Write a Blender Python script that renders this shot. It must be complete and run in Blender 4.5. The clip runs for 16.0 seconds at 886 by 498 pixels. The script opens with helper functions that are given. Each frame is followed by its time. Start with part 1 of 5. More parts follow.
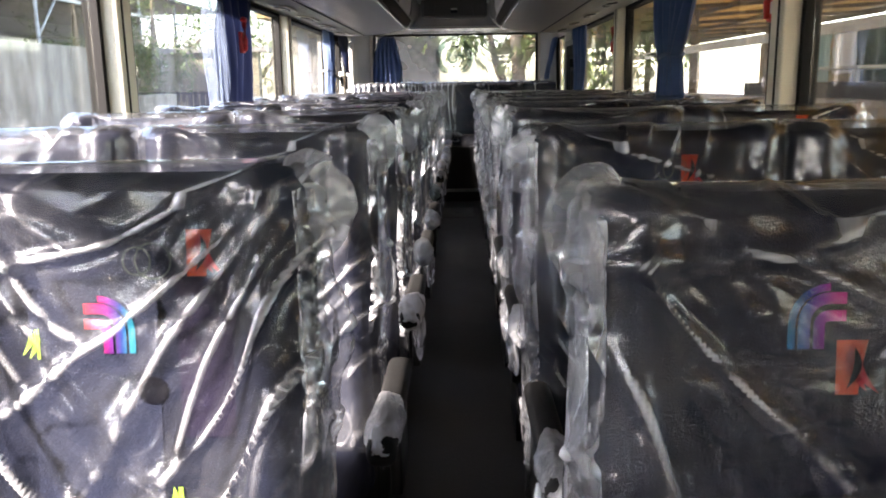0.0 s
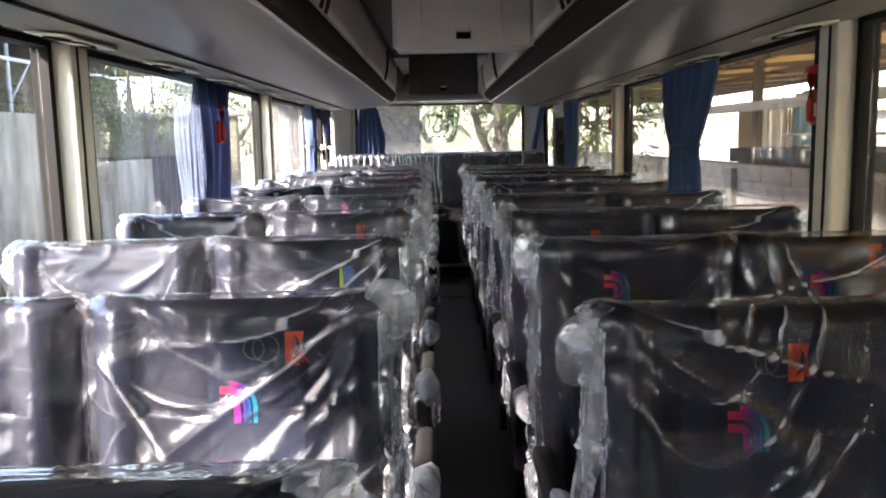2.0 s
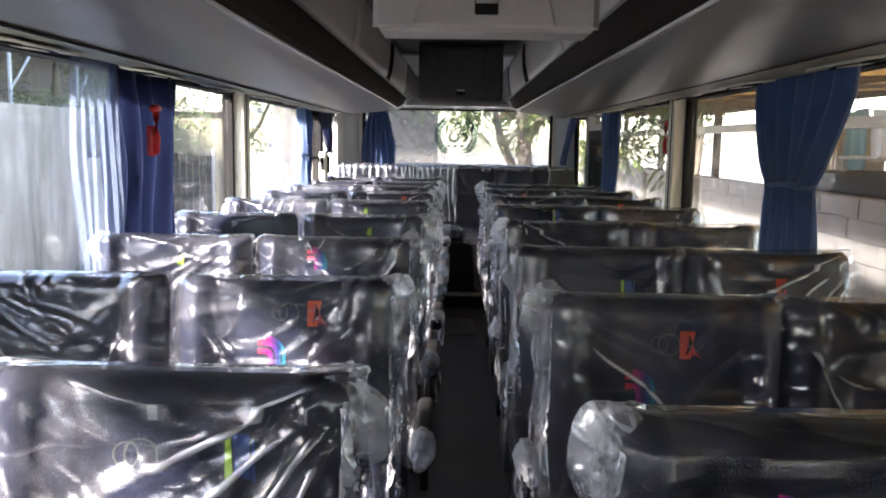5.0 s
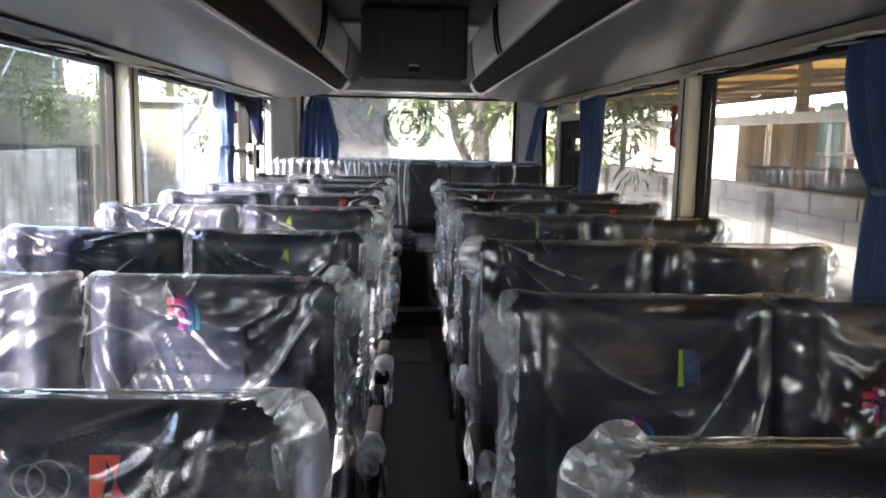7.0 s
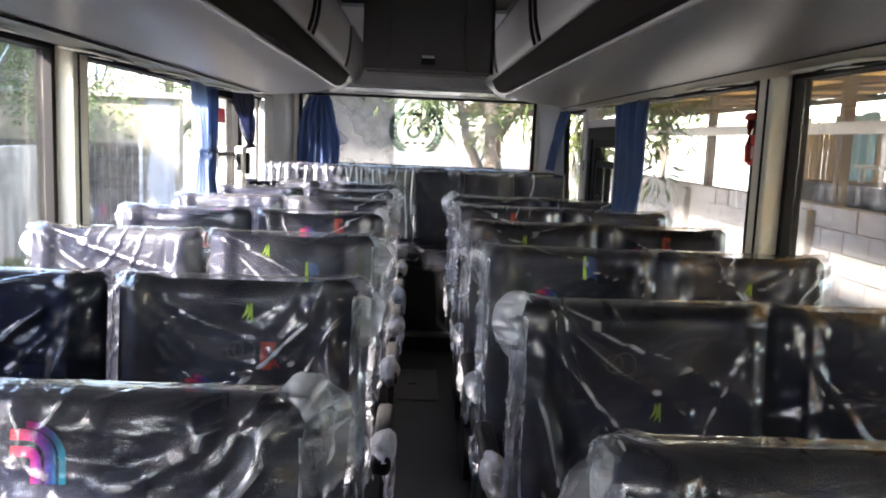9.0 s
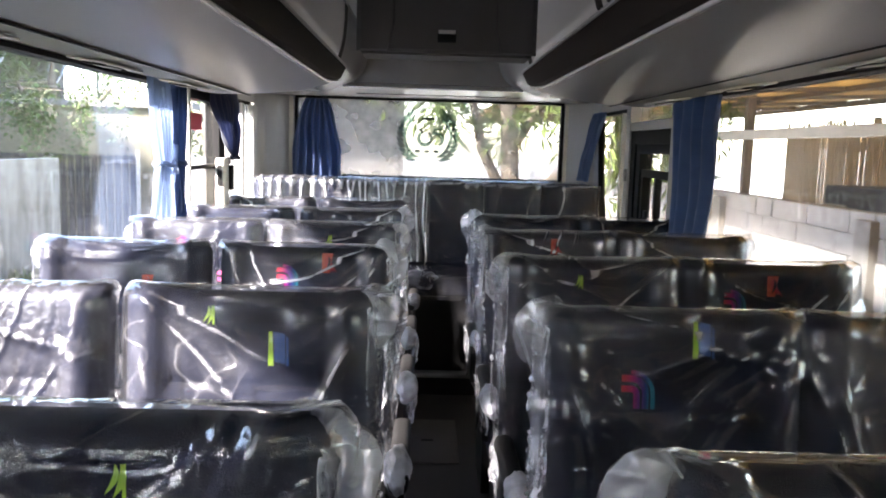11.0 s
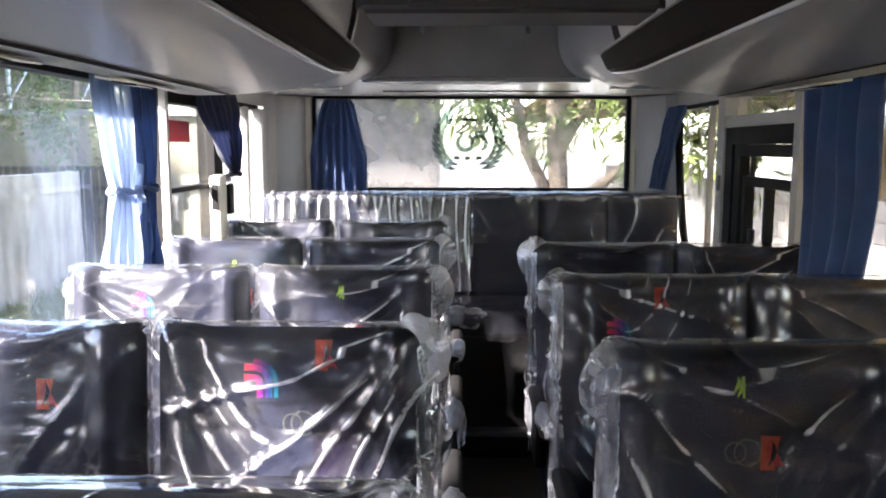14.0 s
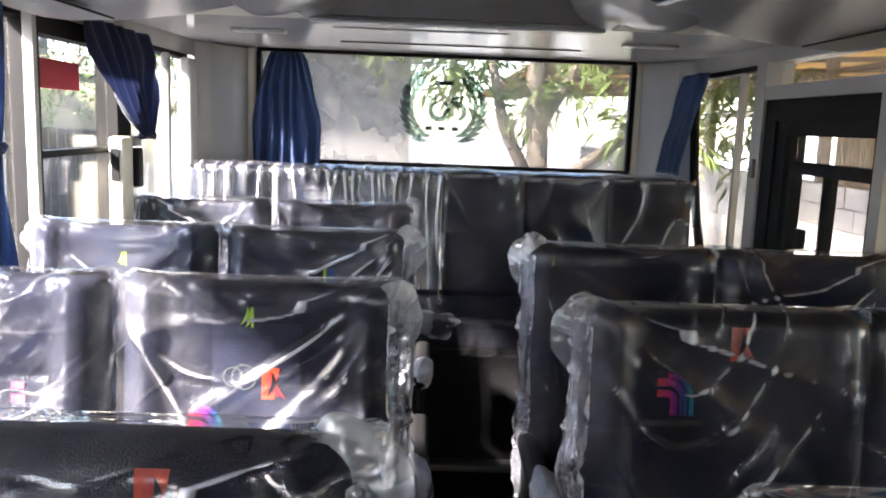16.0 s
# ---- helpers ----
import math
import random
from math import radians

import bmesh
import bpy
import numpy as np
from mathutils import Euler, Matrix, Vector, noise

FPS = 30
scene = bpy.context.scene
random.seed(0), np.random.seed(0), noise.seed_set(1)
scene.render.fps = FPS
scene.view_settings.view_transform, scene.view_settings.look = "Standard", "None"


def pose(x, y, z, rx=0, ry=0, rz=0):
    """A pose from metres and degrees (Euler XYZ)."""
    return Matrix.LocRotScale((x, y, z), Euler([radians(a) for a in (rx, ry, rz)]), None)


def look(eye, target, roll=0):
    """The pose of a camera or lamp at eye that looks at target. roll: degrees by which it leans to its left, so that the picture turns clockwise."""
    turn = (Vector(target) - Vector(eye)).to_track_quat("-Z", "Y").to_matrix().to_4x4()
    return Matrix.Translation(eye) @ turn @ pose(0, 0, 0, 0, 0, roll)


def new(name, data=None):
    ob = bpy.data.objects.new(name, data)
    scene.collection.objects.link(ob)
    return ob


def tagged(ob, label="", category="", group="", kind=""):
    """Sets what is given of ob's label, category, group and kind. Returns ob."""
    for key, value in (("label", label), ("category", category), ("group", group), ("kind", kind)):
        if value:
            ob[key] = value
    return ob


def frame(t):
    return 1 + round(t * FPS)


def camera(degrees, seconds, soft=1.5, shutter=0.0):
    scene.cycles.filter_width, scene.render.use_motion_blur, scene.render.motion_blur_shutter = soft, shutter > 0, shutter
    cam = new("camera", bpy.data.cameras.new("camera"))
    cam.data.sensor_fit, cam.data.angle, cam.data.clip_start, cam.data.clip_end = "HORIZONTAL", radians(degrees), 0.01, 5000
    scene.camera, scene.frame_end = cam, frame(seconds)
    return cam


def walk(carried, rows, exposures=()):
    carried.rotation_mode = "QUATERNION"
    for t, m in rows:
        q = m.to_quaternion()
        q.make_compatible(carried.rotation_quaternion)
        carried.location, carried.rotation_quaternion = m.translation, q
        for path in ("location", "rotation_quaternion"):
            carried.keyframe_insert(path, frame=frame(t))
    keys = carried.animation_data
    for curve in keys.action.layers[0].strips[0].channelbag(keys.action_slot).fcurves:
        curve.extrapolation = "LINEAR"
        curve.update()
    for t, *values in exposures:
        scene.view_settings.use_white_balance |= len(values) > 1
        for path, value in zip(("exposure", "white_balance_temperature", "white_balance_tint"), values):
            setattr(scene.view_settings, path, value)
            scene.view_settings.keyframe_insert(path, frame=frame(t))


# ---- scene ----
cam = camera(57.6, 16.0, soft=1.9)
PATH = [
    (0, (0.077, 0.535, 1.232), (0.027, 2.493, 0.831), -0.9),
    (0.5, (0.058, 0.574, 1.222), (-0.049, 2.54, 0.867), 0.3),
    (1, (0.047, 0.629, 1.224), (-0.078, 2.602, 0.921), -0.3),
    (1.5, (0.015, 0.806, 1.254), (-0.053, 2.786, 0.979), 0.3),
    (2, (-0.017, 0.928, 1.404), (-0.010, 2.91, 1.133), -1.2),
    (2.5, (-0.015, 1.031, 1.428), (0.013, 3.012, 1.159), -2.3),
    (3, (0.008, 1.26, 1.447), (0.016, 3.244, 1.189), -1.6),
    (3.2, (0.012, 1.364, 1.453), (-0.002, 3.347, 1.193), -1.1),
    (5.3, (0.023, 2.138, 1.471), (0.005, 4.121, 1.206), 1.4),
    (5.5, (0.013, 2.28, 1.47), (0.026, 4.263, 1.204), 1.4),
    (6, (-0.021, 2.544, 1.478), (0.035, 4.526, 1.212), 0.5),
    (6.5, (-0.006, 2.631, 1.483), (0.102, 4.61, 1.215), 1.0),
    (7, (0.017, 2.924, 1.445), (0.104, 4.904, 1.172), 1.3),
    (7.5, (0.008, 3.062, 1.469), (0.091, 5.042, 1.203), 2.6),
    (8, (-0.003, 3.306, 1.462), (0.078, 5.286, 1.192), 1.7),
    (8.5, (-0.014, 3.527, 1.464), (0.065, 5.507, 1.195), 1.6),
    (9, (-0.005, 3.595, 1.468), (0.073, 5.575, 1.199), 2.4),
    (9.2, (-0.003, 3.699, 1.457), (0.074, 5.681, 1.203), 2.2),
    (11.3, (-0.019, 4.441, 1.465), (0.026, 6.425, 1.215), 1.7),
    (11.5, (-0.009, 4.469, 1.468), (0.029, 6.453, 1.219), 1.7),
    (12, (-0.047, 4.768, 1.474), (-0.005, 6.753, 1.237), 0.2),
    (12.5, (-0.064, 4.881, 1.481), (0.012, 6.865, 1.238), -1.3),
    (13, (-0.063, 4.949, 1.481), (0.039, 6.931, 1.23), 0.2),
    (13.5, (-0.043, 5.191, 1.473), (-0.111, 7.173, 1.217), -0.1),
    (14, (-0.042, 5.295, 1.498), (-0.088, 7.278, 1.246), 0.1),
    (14.5, (-0.072, 5.411, 1.509), (-0.073, 7.395, 1.257), 0.0),
    (15, (-0.077, 5.705, 1.484), (-0.077, 7.69, 1.236), 0.0),
    (15.5, (-0.068, 5.771, 1.484), (-0.051, 7.751, 1.208), 1.7),
    (16, (-0.057, 6.054, 1.457), (-0.019, 8.03, 1.149), 2.2),
]
walk(cam, [(t, look(eye, target, roll)) for t, eye, target, roll in PATH], [(0.0, 4.03, 6950, 20), (2.7, 4.02, 6750, 20), (6.0, 4.28, 6550, 20), (9.0, 4.50, 6600, 20), (16.0, 4.54, 6600, 20)])

# ---- light ----
SUN_ELEV, SUN_AZ = 33.0, 238.0      # degrees; azimuth clockwise from +y
world = bpy.data.worlds.new("world")
scene.world = world
world.use_nodes = True
wn = world.node_tree.nodes
sky = wn.new("ShaderNodeTexSky")
sky.sky_type = "NISHITA"
sky.sun_disc = False
sky.sun_elevation = radians(SUN_ELEV)
sky.sun_rotation = radians(SUN_AZ)
wn["Background"].inputs["Strength"].default_value = 0.12
world.node_tree.links.new(sky.outputs[0], wn["Background"].inputs["Color"])
sun = new("sun", bpy.data.lights.new("sun", "SUN"))
sun.data.energy, sun.data.angle, sun.data.color = 3.0, radians(5.0), (1.0, 0.95, 0.87)
saz, sel = radians(SUN_AZ), radians(SUN_ELEV)
sun.matrix_world = look((math.sin(saz) * math.cos(sel) * 30, math.cos(saz) * math.cos(sel) * 30, math.sin(sel) * 30), (0, 0, 0))

# ---- materials ----
MATS = {}


def nodes_of(name):
    m = bpy.data.materials.new(name)
    m.use_nodes = True
    MATS[name] = m
    t = m.node_tree
    return m, t, t.nodes["Principled BSDF"], t.links


def surf(name, col, rough=0.6, metal=0.0, var=0.25, scale=6.0, bump=0.15, grain=120.0, spec=0.5, stretch=(1, 1, 1), col2=None, spread=0.12):
    """Base colour broken by stains and grain, with fine relief, in metres."""
    m, t, b, L = nodes_of(name)
    n = t.nodes
    tc = n.new("ShaderNodeTexCoord")
    mp = n.new("ShaderNodeMapping")
    mp.inputs["Scale"].default_value = stretch
    L.new(tc.outputs["Object"], mp.inputs["Vector"])
    a = n.new("ShaderNodeTexNoise")
    a.inputs["Scale"].default_value, a.inputs["Detail"].default_value = scale, 6
    g = n.new("ShaderNodeTexNoise")
    g.inputs["Scale"].default_value, g.inputs["Detail"].default_value = grain, 3
    L.new(mp.outputs[0], a.inputs["Vector"])
    L.new(mp.outputs[0], g.inputs["Vector"])
    ramp = n.new("ShaderNodeValToRGB")
    c2 = col2 if col2 else tuple(c * (1 - var) for c in col)
    ramp.color_ramp.elements[0].position, ramp.color_ramp.elements[1].position = 0.3, 0.72
    ramp.color_ramp.elements[0].color = (*c2, 1)
    ramp.color_ramp.elements[1].color = (*col, 1)
    L.new(a.outputs[0], ramp.inputs[0])
    mix = n.new("ShaderNodeMixRGB")
    mix.blend_type = "MULTIPLY"
    mix.inputs[0].default_value = min(1.0, var)
    L.new(ramp.outputs[0], mix.inputs[1])
    L.new(g.outputs[0], mix.inputs[2])
    L.new(mix.outputs[0], b.inputs["Base Color"])
    rr = n.new("ShaderNodeMapRange")
    rr.inputs["To Min"].default_value, rr.inputs["To Max"].default_value = max(0.03, rough - spread), min(1, rough + spread)
    L.new(a.outputs[0], rr.inputs[0])
    L.new(rr.outputs[0], b.inputs["Roughness"])
    b.inputs["Metallic"].default_value = metal
    b.inputs["Specular IOR Level"].default_value = spec
    if bump:
        bp = n.new("ShaderNodeBump")
        bp.inputs["Strength"].default_value, bp.inputs["Distance"].default_value = bump, 0.004
        L.new(g.outputs[0], bp.inputs["Height"])
        L.new(bp.outputs[0], b.inputs["Normal"])
    return m


def gloss_by_angle(n, L, low, high, power, normal=None):
    """Share of gloss, from low face on to high at a grazing angle."""
    lw = n.new("ShaderNodeLayerWeight")
    lw.inputs[0].default_value = 0.5
    if normal:
        L.new(normal, lw.inputs["Normal"])
    pw = n.new("ShaderNodeMath")
    pw.operation, pw.inputs[1].default_value = "POWER", power
    L.new(lw.outputs["Facing"], pw.inputs[0])
    mr = n.new("ShaderNodeMapRange")
    mr.inputs["To Min"].default_value, mr.inputs["To Max"].default_value = low, high
    L.new(pw.outputs[0], mr.inputs[0])
    return mr


def film(name, milk, rough, scale, strength, lines=0.5, low=0.11, sheen=0.65):
    """Crumpled clear wrapping: transparent, with sharp gloss; white painted along its creases imitates their
    highlights.
    """
    m, t, b, L = nodes_of(name)
    n = t.nodes
    n.remove(b)

    def calc(op, a, c, clamp=False):
        q = n.new("ShaderNodeMath")
        q.operation, q.use_clamp = op, clamp
        for k, v in enumerate((a, c)):
            if isinstance(v, (int, float)):
                q.inputs[k].default_value = v
            else:
                L.new(v, q.inputs[k])
        return q.outputs[0]

    def noise(vec, sc, detail, dist=0.0):
        q = n.new("ShaderNodeTexNoise")
        q.inputs["Scale"].default_value, q.inputs["Detail"].default_value, q.inputs["Distortion"].default_value = sc, detail, dist
        L.new(vec, q.inputs["Vector"])
        return q

    def remap(v, a, c, lo, hi):
        q = n.new("ShaderNodeMapRange")
        for k, x in (("From Min", a), ("From Max", c), ("To Min", lo), ("To Max", hi)):
            q.inputs[k].default_value = x
        L.new(v, q.inputs[0])
        return q.outputs[0]

    tc = n.new("ShaderNodeTexCoord")
    info = n.new("ShaderNodeObjectInfo")
    add = n.new("ShaderNodeVectorMath")
    L.new(calc("MULTIPLY", info.outputs["Random"], 37.0), add.inputs[1])
    L.new(tc.outputs["Object"], add.inputs[0])
    at = add.outputs[0]
    squash = n.new("ShaderNodeMapping")
    squash.inputs["Scale"].default_value = (1.0, 1.0, 1.7)
    L.new(at, squash.inputs["Vector"])
    long = squash.outputs[0]

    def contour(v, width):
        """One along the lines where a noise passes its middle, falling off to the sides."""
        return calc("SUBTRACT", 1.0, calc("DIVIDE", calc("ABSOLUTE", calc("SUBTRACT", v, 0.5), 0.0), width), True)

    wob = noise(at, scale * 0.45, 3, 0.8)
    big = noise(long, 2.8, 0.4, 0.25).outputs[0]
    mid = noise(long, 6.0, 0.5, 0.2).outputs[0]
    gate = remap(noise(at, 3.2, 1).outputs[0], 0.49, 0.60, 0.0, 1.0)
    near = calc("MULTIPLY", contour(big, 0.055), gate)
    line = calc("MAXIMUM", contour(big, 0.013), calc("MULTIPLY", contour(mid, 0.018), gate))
    vo = n.new("ShaderNodeTexVoronoi")
    vo.inputs["Scale"].default_value = scale * 4.0
    wrap = n.new("ShaderNodeVectorMath")
    wrap.operation = "MULTIPLY_ADD"
    L.new(wob.outputs["Color"], wrap.inputs[0])
    wrap.inputs[1].default_value = (0.12, 0.12, 0.12)
    L.new(at, wrap.inputs[2])
    L.new(wrap.outputs[0], vo.inputs["Vector"])
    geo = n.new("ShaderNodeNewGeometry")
    # painted highlight: ridges and crease lines are mixed towards white
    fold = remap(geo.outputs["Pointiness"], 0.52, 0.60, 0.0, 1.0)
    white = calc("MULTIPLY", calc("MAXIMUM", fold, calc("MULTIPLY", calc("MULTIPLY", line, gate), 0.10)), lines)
    tiny = n.new("ShaderNodeTexVoronoi")
    tiny.inputs["Scale"].default_value = scale * 8.0
    L.new(wrap.outputs[0], tiny.inputs["Vector"])
    patch = remap(noise(at, 5.0, 1).outputs[0], 0.55, 0.66, 0.0, 1.0)
    crumple = calc("ADD", calc("MULTIPLY", calc("MULTIPLY", vo.outputs[0], near), 0.7), calc("MULTIPLY", calc("MULTIPLY", tiny.outputs[0], patch), 0.22))
    sepn = n.new("ShaderNodeSeparateXYZ")
    L.new(tc.outputs["Normal"], sepn.inputs[0])
    flank = remap(calc("ABSOLUTE", sepn.outputs[0], 0.0), 0.45, 0.9, 0.0, 1.0)
    cell = n.new("ShaderNodeTexVoronoi")
    cell.inputs["Scale"].default_value = scale * 2.6
    stretch = n.new("ShaderNodeMapping")
    stretch.inputs["Scale"].default_value = (1.0, 1.5, 0.6)
    L.new(wrap.outputs[0], stretch.inputs["Vector"])
    L.new(stretch.outputs[0], cell.inputs["Vector"])
    crumple = calc("ADD", crumple, calc("MULTIPLY", calc("MULTIPLY", cell.outputs[0], flank), 0.8))
    height = calc("ADD", calc("ADD", crumple, calc("MULTIPLY", wob.outputs[0], 0.22)), calc("MULTIPLY", line, 0.30))
    bp = n.new("ShaderNodeBump")
    bp.inputs["Strength"].default_value, bp.inputs["Distance"].default_value = strength, 0.03
    L.new(height, bp.inputs["Height"])
    tr = n.new("ShaderNodeBsdfTransparent")
    tr.inputs[0].default_value = (0.95, 0.96, 0.97, 1)
    df = n.new("ShaderNodeBsdfDiffuse")
    df.inputs[0].default_value = (0.84, 0.86, 0.91, 1)
    tl = n.new("ShaderNodeBsdfTranslucent")
    tl.inputs[0].default_value = (0.84, 0.86, 0.91, 1)
    L.new(bp.outputs[0], df.inputs["Normal"])
    mk = n.new("ShaderNodeMixShader")
    mk.inputs[0].default_value = 0.35
    L.new(df.outputs[0], mk.inputs[1])
    L.new(tl.outputs[0], mk.inputs[2])
    soft = n.new("ShaderNodeBsdfGlossy")
    soft.inputs["Roughness"].default_value = 0.42
    soft.inputs["Color"].default_value = (0.86, 0.89, 0.95, 1)
    L.new(bp.outputs[0], soft.inputs["Normal"])
    veil = n.new("ShaderNodeMixShader")
    veil.inputs[0].default_value = sheen
    L.new(mk.outputs[0], veil.inputs[1])
    L.new(soft.outputs[0], veil.inputs[2])
    body = n.new("ShaderNodeMixShader")
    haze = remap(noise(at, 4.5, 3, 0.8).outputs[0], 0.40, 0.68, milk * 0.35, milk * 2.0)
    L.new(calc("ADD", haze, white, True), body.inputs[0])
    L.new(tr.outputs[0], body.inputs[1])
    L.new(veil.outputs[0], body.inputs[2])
    gl = n.new("ShaderNodeBsdfGlossy")
    gl.inputs["Roughness"].default_value = rough
    L.new(bp.outputs[0], gl.inputs["Normal"])
    f2 = gloss_by_angle(n, L, low, 0.92, 3.2, bp.outputs[0])
    out = n.new("ShaderNodeMixShader")
    L.new(f2.outputs[0], out.inputs[0])
    L.new(body.outputs[0], out.inputs[1])
    L.new(gl.outputs[0], out.inputs[2])
    L.new(out.outputs[0], n["Material Output"].inputs[0])
    return m


def glass(name, tint, dirt=0.03):
    m, t, b, L = nodes_of(name)
    n = t.nodes
    n.remove(b)
    tr = n.new("ShaderNodeBsdfTransparent")
    tr.inputs[0].default_value = (*tint, 1)
    df = n.new("ShaderNodeBsdfDiffuse")
    df.inputs[0].default_value = (0.7, 0.68, 0.62, 1)
    no = n.new("ShaderNodeTexNoise")
    no.inputs["Scale"].default_value, no.inputs["Detail"].default_value = 5, 6
    tc = n.new("ShaderNodeTexCoord")
    L.new(tc.outputs["Object"], no.inputs["Vector"])
    mr = n.new("ShaderNodeMapRange")
    mr.inputs["From Min"].default_value, mr.inputs["From Max"].default_value = 0.45, 0.8
    # even base share of pale veil; on the rear pane it imitates glare
    mr.inputs["To Min"].default_value, mr.inputs["To Max"].default_value = dirt * 0.5, dirt * 1.7
    L.new(no.outputs[0], mr.inputs[0])
    body = n.new("ShaderNodeMixShader")
    L.new(mr.outputs[0], body.inputs[0])
    L.new(tr.outputs[0], body.inputs[1])
    L.new(df.outputs[0], body.inputs[2])
    gl = n.new("ShaderNodeBsdfGlossy")
    gl.inputs["Roughness"].default_value = 0.01
    fr = gloss_by_angle(n, L, 0.035, 0.7, 4.5)
    out = n.new("ShaderNodeMixShader")
    L.new(fr.outputs[0], out.inputs[0])
    L.new(body.outputs[0], out.inputs[1])
    L.new(gl.outputs[0], out.inputs[2])
    L.new(out.outputs[0], n["Material Output"].inputs[0])
    return m


def cloth(name, col, thin, see=0.0):
    """Woven curtain cloth that lets some light through."""
    m, t, b, L = nodes_of(name)
    n = t.nodes
    tc = n.new("ShaderNodeTexCoord")
    no = n.new("ShaderNodeTexNoise")
    no.inputs["Scale"].default_value, no.inputs["Detail"].default_value = 9, 5
    L.new(tc.outputs["Object"], no.inputs["Vector"])
    rp = n.new("ShaderNodeValToRGB")
    rp.color_ramp.elements[0].color = (*[c * 0.7 for c in col], 1)
    rp.color_ramp.elements[1].color = (*[min(1, c * 1.25) for c in col], 1)
    L.new(no.outputs[0], rp.inputs[0])
    wv = n.new("ShaderNodeTexNoise")
    wv.inputs["Scale"].default_value = 400
    L.new(tc.outputs["Object"], wv.inputs["Vector"])
    bp = n.new("ShaderNodeBump")
    bp.inputs["Strength"].default_value, bp.inputs["Distance"].default_value = 0.2, 0.002
    L.new(wv.outputs[0], bp.inputs["Height"])
    L.new(bp.outputs[0], b.inputs["Normal"])
    L.new(rp.outputs[0], b.inputs["Base Color"])
    b.inputs["Roughness"].default_value = 0.75
    b.inputs["Sheen Weight"].default_value = 0.3
    tl = n.new("ShaderNodeBsdfTranslucent")
    L.new(rp.outputs[0], tl.inputs[0])
    mx = n.new("ShaderNodeMixShader")
    mx.inputs[0].default_value = thin
    L.new(b.outputs[0], mx.inputs[1])
    L.new(tl.outputs[0], mx.inputs[2])
    tr = n.new("ShaderNodeBsdfTransparent")
    sheer = n.new("ShaderNodeMixShader")
    sheer.inputs[0].default_value = see
    L.new(mx.outputs[0], sheer.inputs[1])
    L.new(tr.outputs[0], sheer.inputs[2])
    L.new(sheer.outputs[0], n["Material Output"].inputs[0])
    return m


def spectrum(name, stops):
    """Printed band of colours running across the patch."""
    m, t, b, L = nodes_of(name)
    n = t.nodes
    tc = n.new("ShaderNodeTexCoord")
    sp = n.new("ShaderNodeSeparateXYZ")
    L.new(tc.outputs["Generated"], sp.inputs[0])
    rp = n.new("ShaderNodeValToRGB")
    el = rp.color_ramp.elements
    while len(el) < len(stops):
        el.new(0.5)
    for e, (p, c) in zip(el, stops):
        e.position, e.color = p, (*c, 1)
    L.new(sp.outputs[0], rp.inputs[0])
    L.new(rp.outputs[0], b.inputs["Base Color"])
    b.inputs["Roughness"].default_value = 0.9
    b.inputs["Specular IOR Level"].default_value = 0.08
    return m


def varied(name, col, col2, rough=0.85, bump=0.4, grain=60.0):
    """Pieces that differ one from another, by object."""
    m = surf(name, col, rough, 0, 0.35, 5.0, bump, grain, 0.3)
    t = m.node_tree
    n, L = t.nodes, t.links
    b = n["Principled BSDF"]
    src = b.inputs["Base Color"].links[0].from_socket
    info = n.new("ShaderNodeObjectInfo")
    mx = n.new("ShaderNodeMixRGB")
    mx.blend_type = "MIX"
    mul = n.new("ShaderNodeMath")
    mul.operation, mul.inputs[1].default_value = "MULTIPLY", 0.6
    L.new(info.outputs["Random"], mul.inputs[0])
    L.new(mul.outputs[0], mx.inputs[0])
    L.new(src, mx.inputs[1])
    mx.inputs[2].default_value = (*col2, 1)
    L.new(mx.outputs[0], b.inputs["Base Color"])
    return m


FABRIC = surf("navy_fabric", (0.013, 0.016, 0.033), 0.9, 0, 0.45, 14, 0.5, 420, 0.1, col2=(0.008, 0.0095, 0.019))
BASE = surf("black_steel", (0.012, 0.012, 0.013), 0.5, 0.3, 0.3)
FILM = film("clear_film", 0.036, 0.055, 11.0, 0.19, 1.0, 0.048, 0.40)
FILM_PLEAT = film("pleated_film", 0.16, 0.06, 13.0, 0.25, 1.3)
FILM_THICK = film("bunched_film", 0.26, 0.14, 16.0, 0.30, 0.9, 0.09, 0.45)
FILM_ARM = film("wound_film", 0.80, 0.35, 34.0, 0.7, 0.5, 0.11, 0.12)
BIN = surf("grey_bin_plastic", (0.66, 0.65, 0.61), 0.30, 0, 0.05, 1.2, 0.02, 300, 0.5, spread=0.03)
BIN_DOOR = surf("brown_grey_bin_door", (0.68, 0.64, 0.60), 0.34, 0, 0.08, 2, 0.06, 300, 0.5, spread=0.04)
LIP = surf("dark_bin_lip", (0.030, 0.022, 0.018), 0.7, 0, 0.2, 5, 0.05, spec=0.06, spread=0.03)
CREAM = surf("cream_trim", (0.80, 0.755, 0.62), 0.45, 0, 0.12, 4, 0.1, 250)
ARCH = surf("glossy_pale_plastic", (0.82, 0.80, 0.76), 0.13, 0, 0.05, 2, 0.02, 250, spread=0.03)
UPPER = surf("pale_upper_panel", (0.82, 0.82, 0.79), 0.5, 0, 0.06, 3, 0.05, 250)
PALE = surf("pale_grey_trim", (0.50, 0.49, 0.46), 0.45, 0, 0.12, 4, 0.1, 250)
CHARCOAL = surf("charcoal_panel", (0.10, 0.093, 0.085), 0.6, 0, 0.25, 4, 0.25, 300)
RUBBER = surf("black_rubber", (0.009, 0.009, 0.009), 0.65, 0, 0.25, spec=0.18)
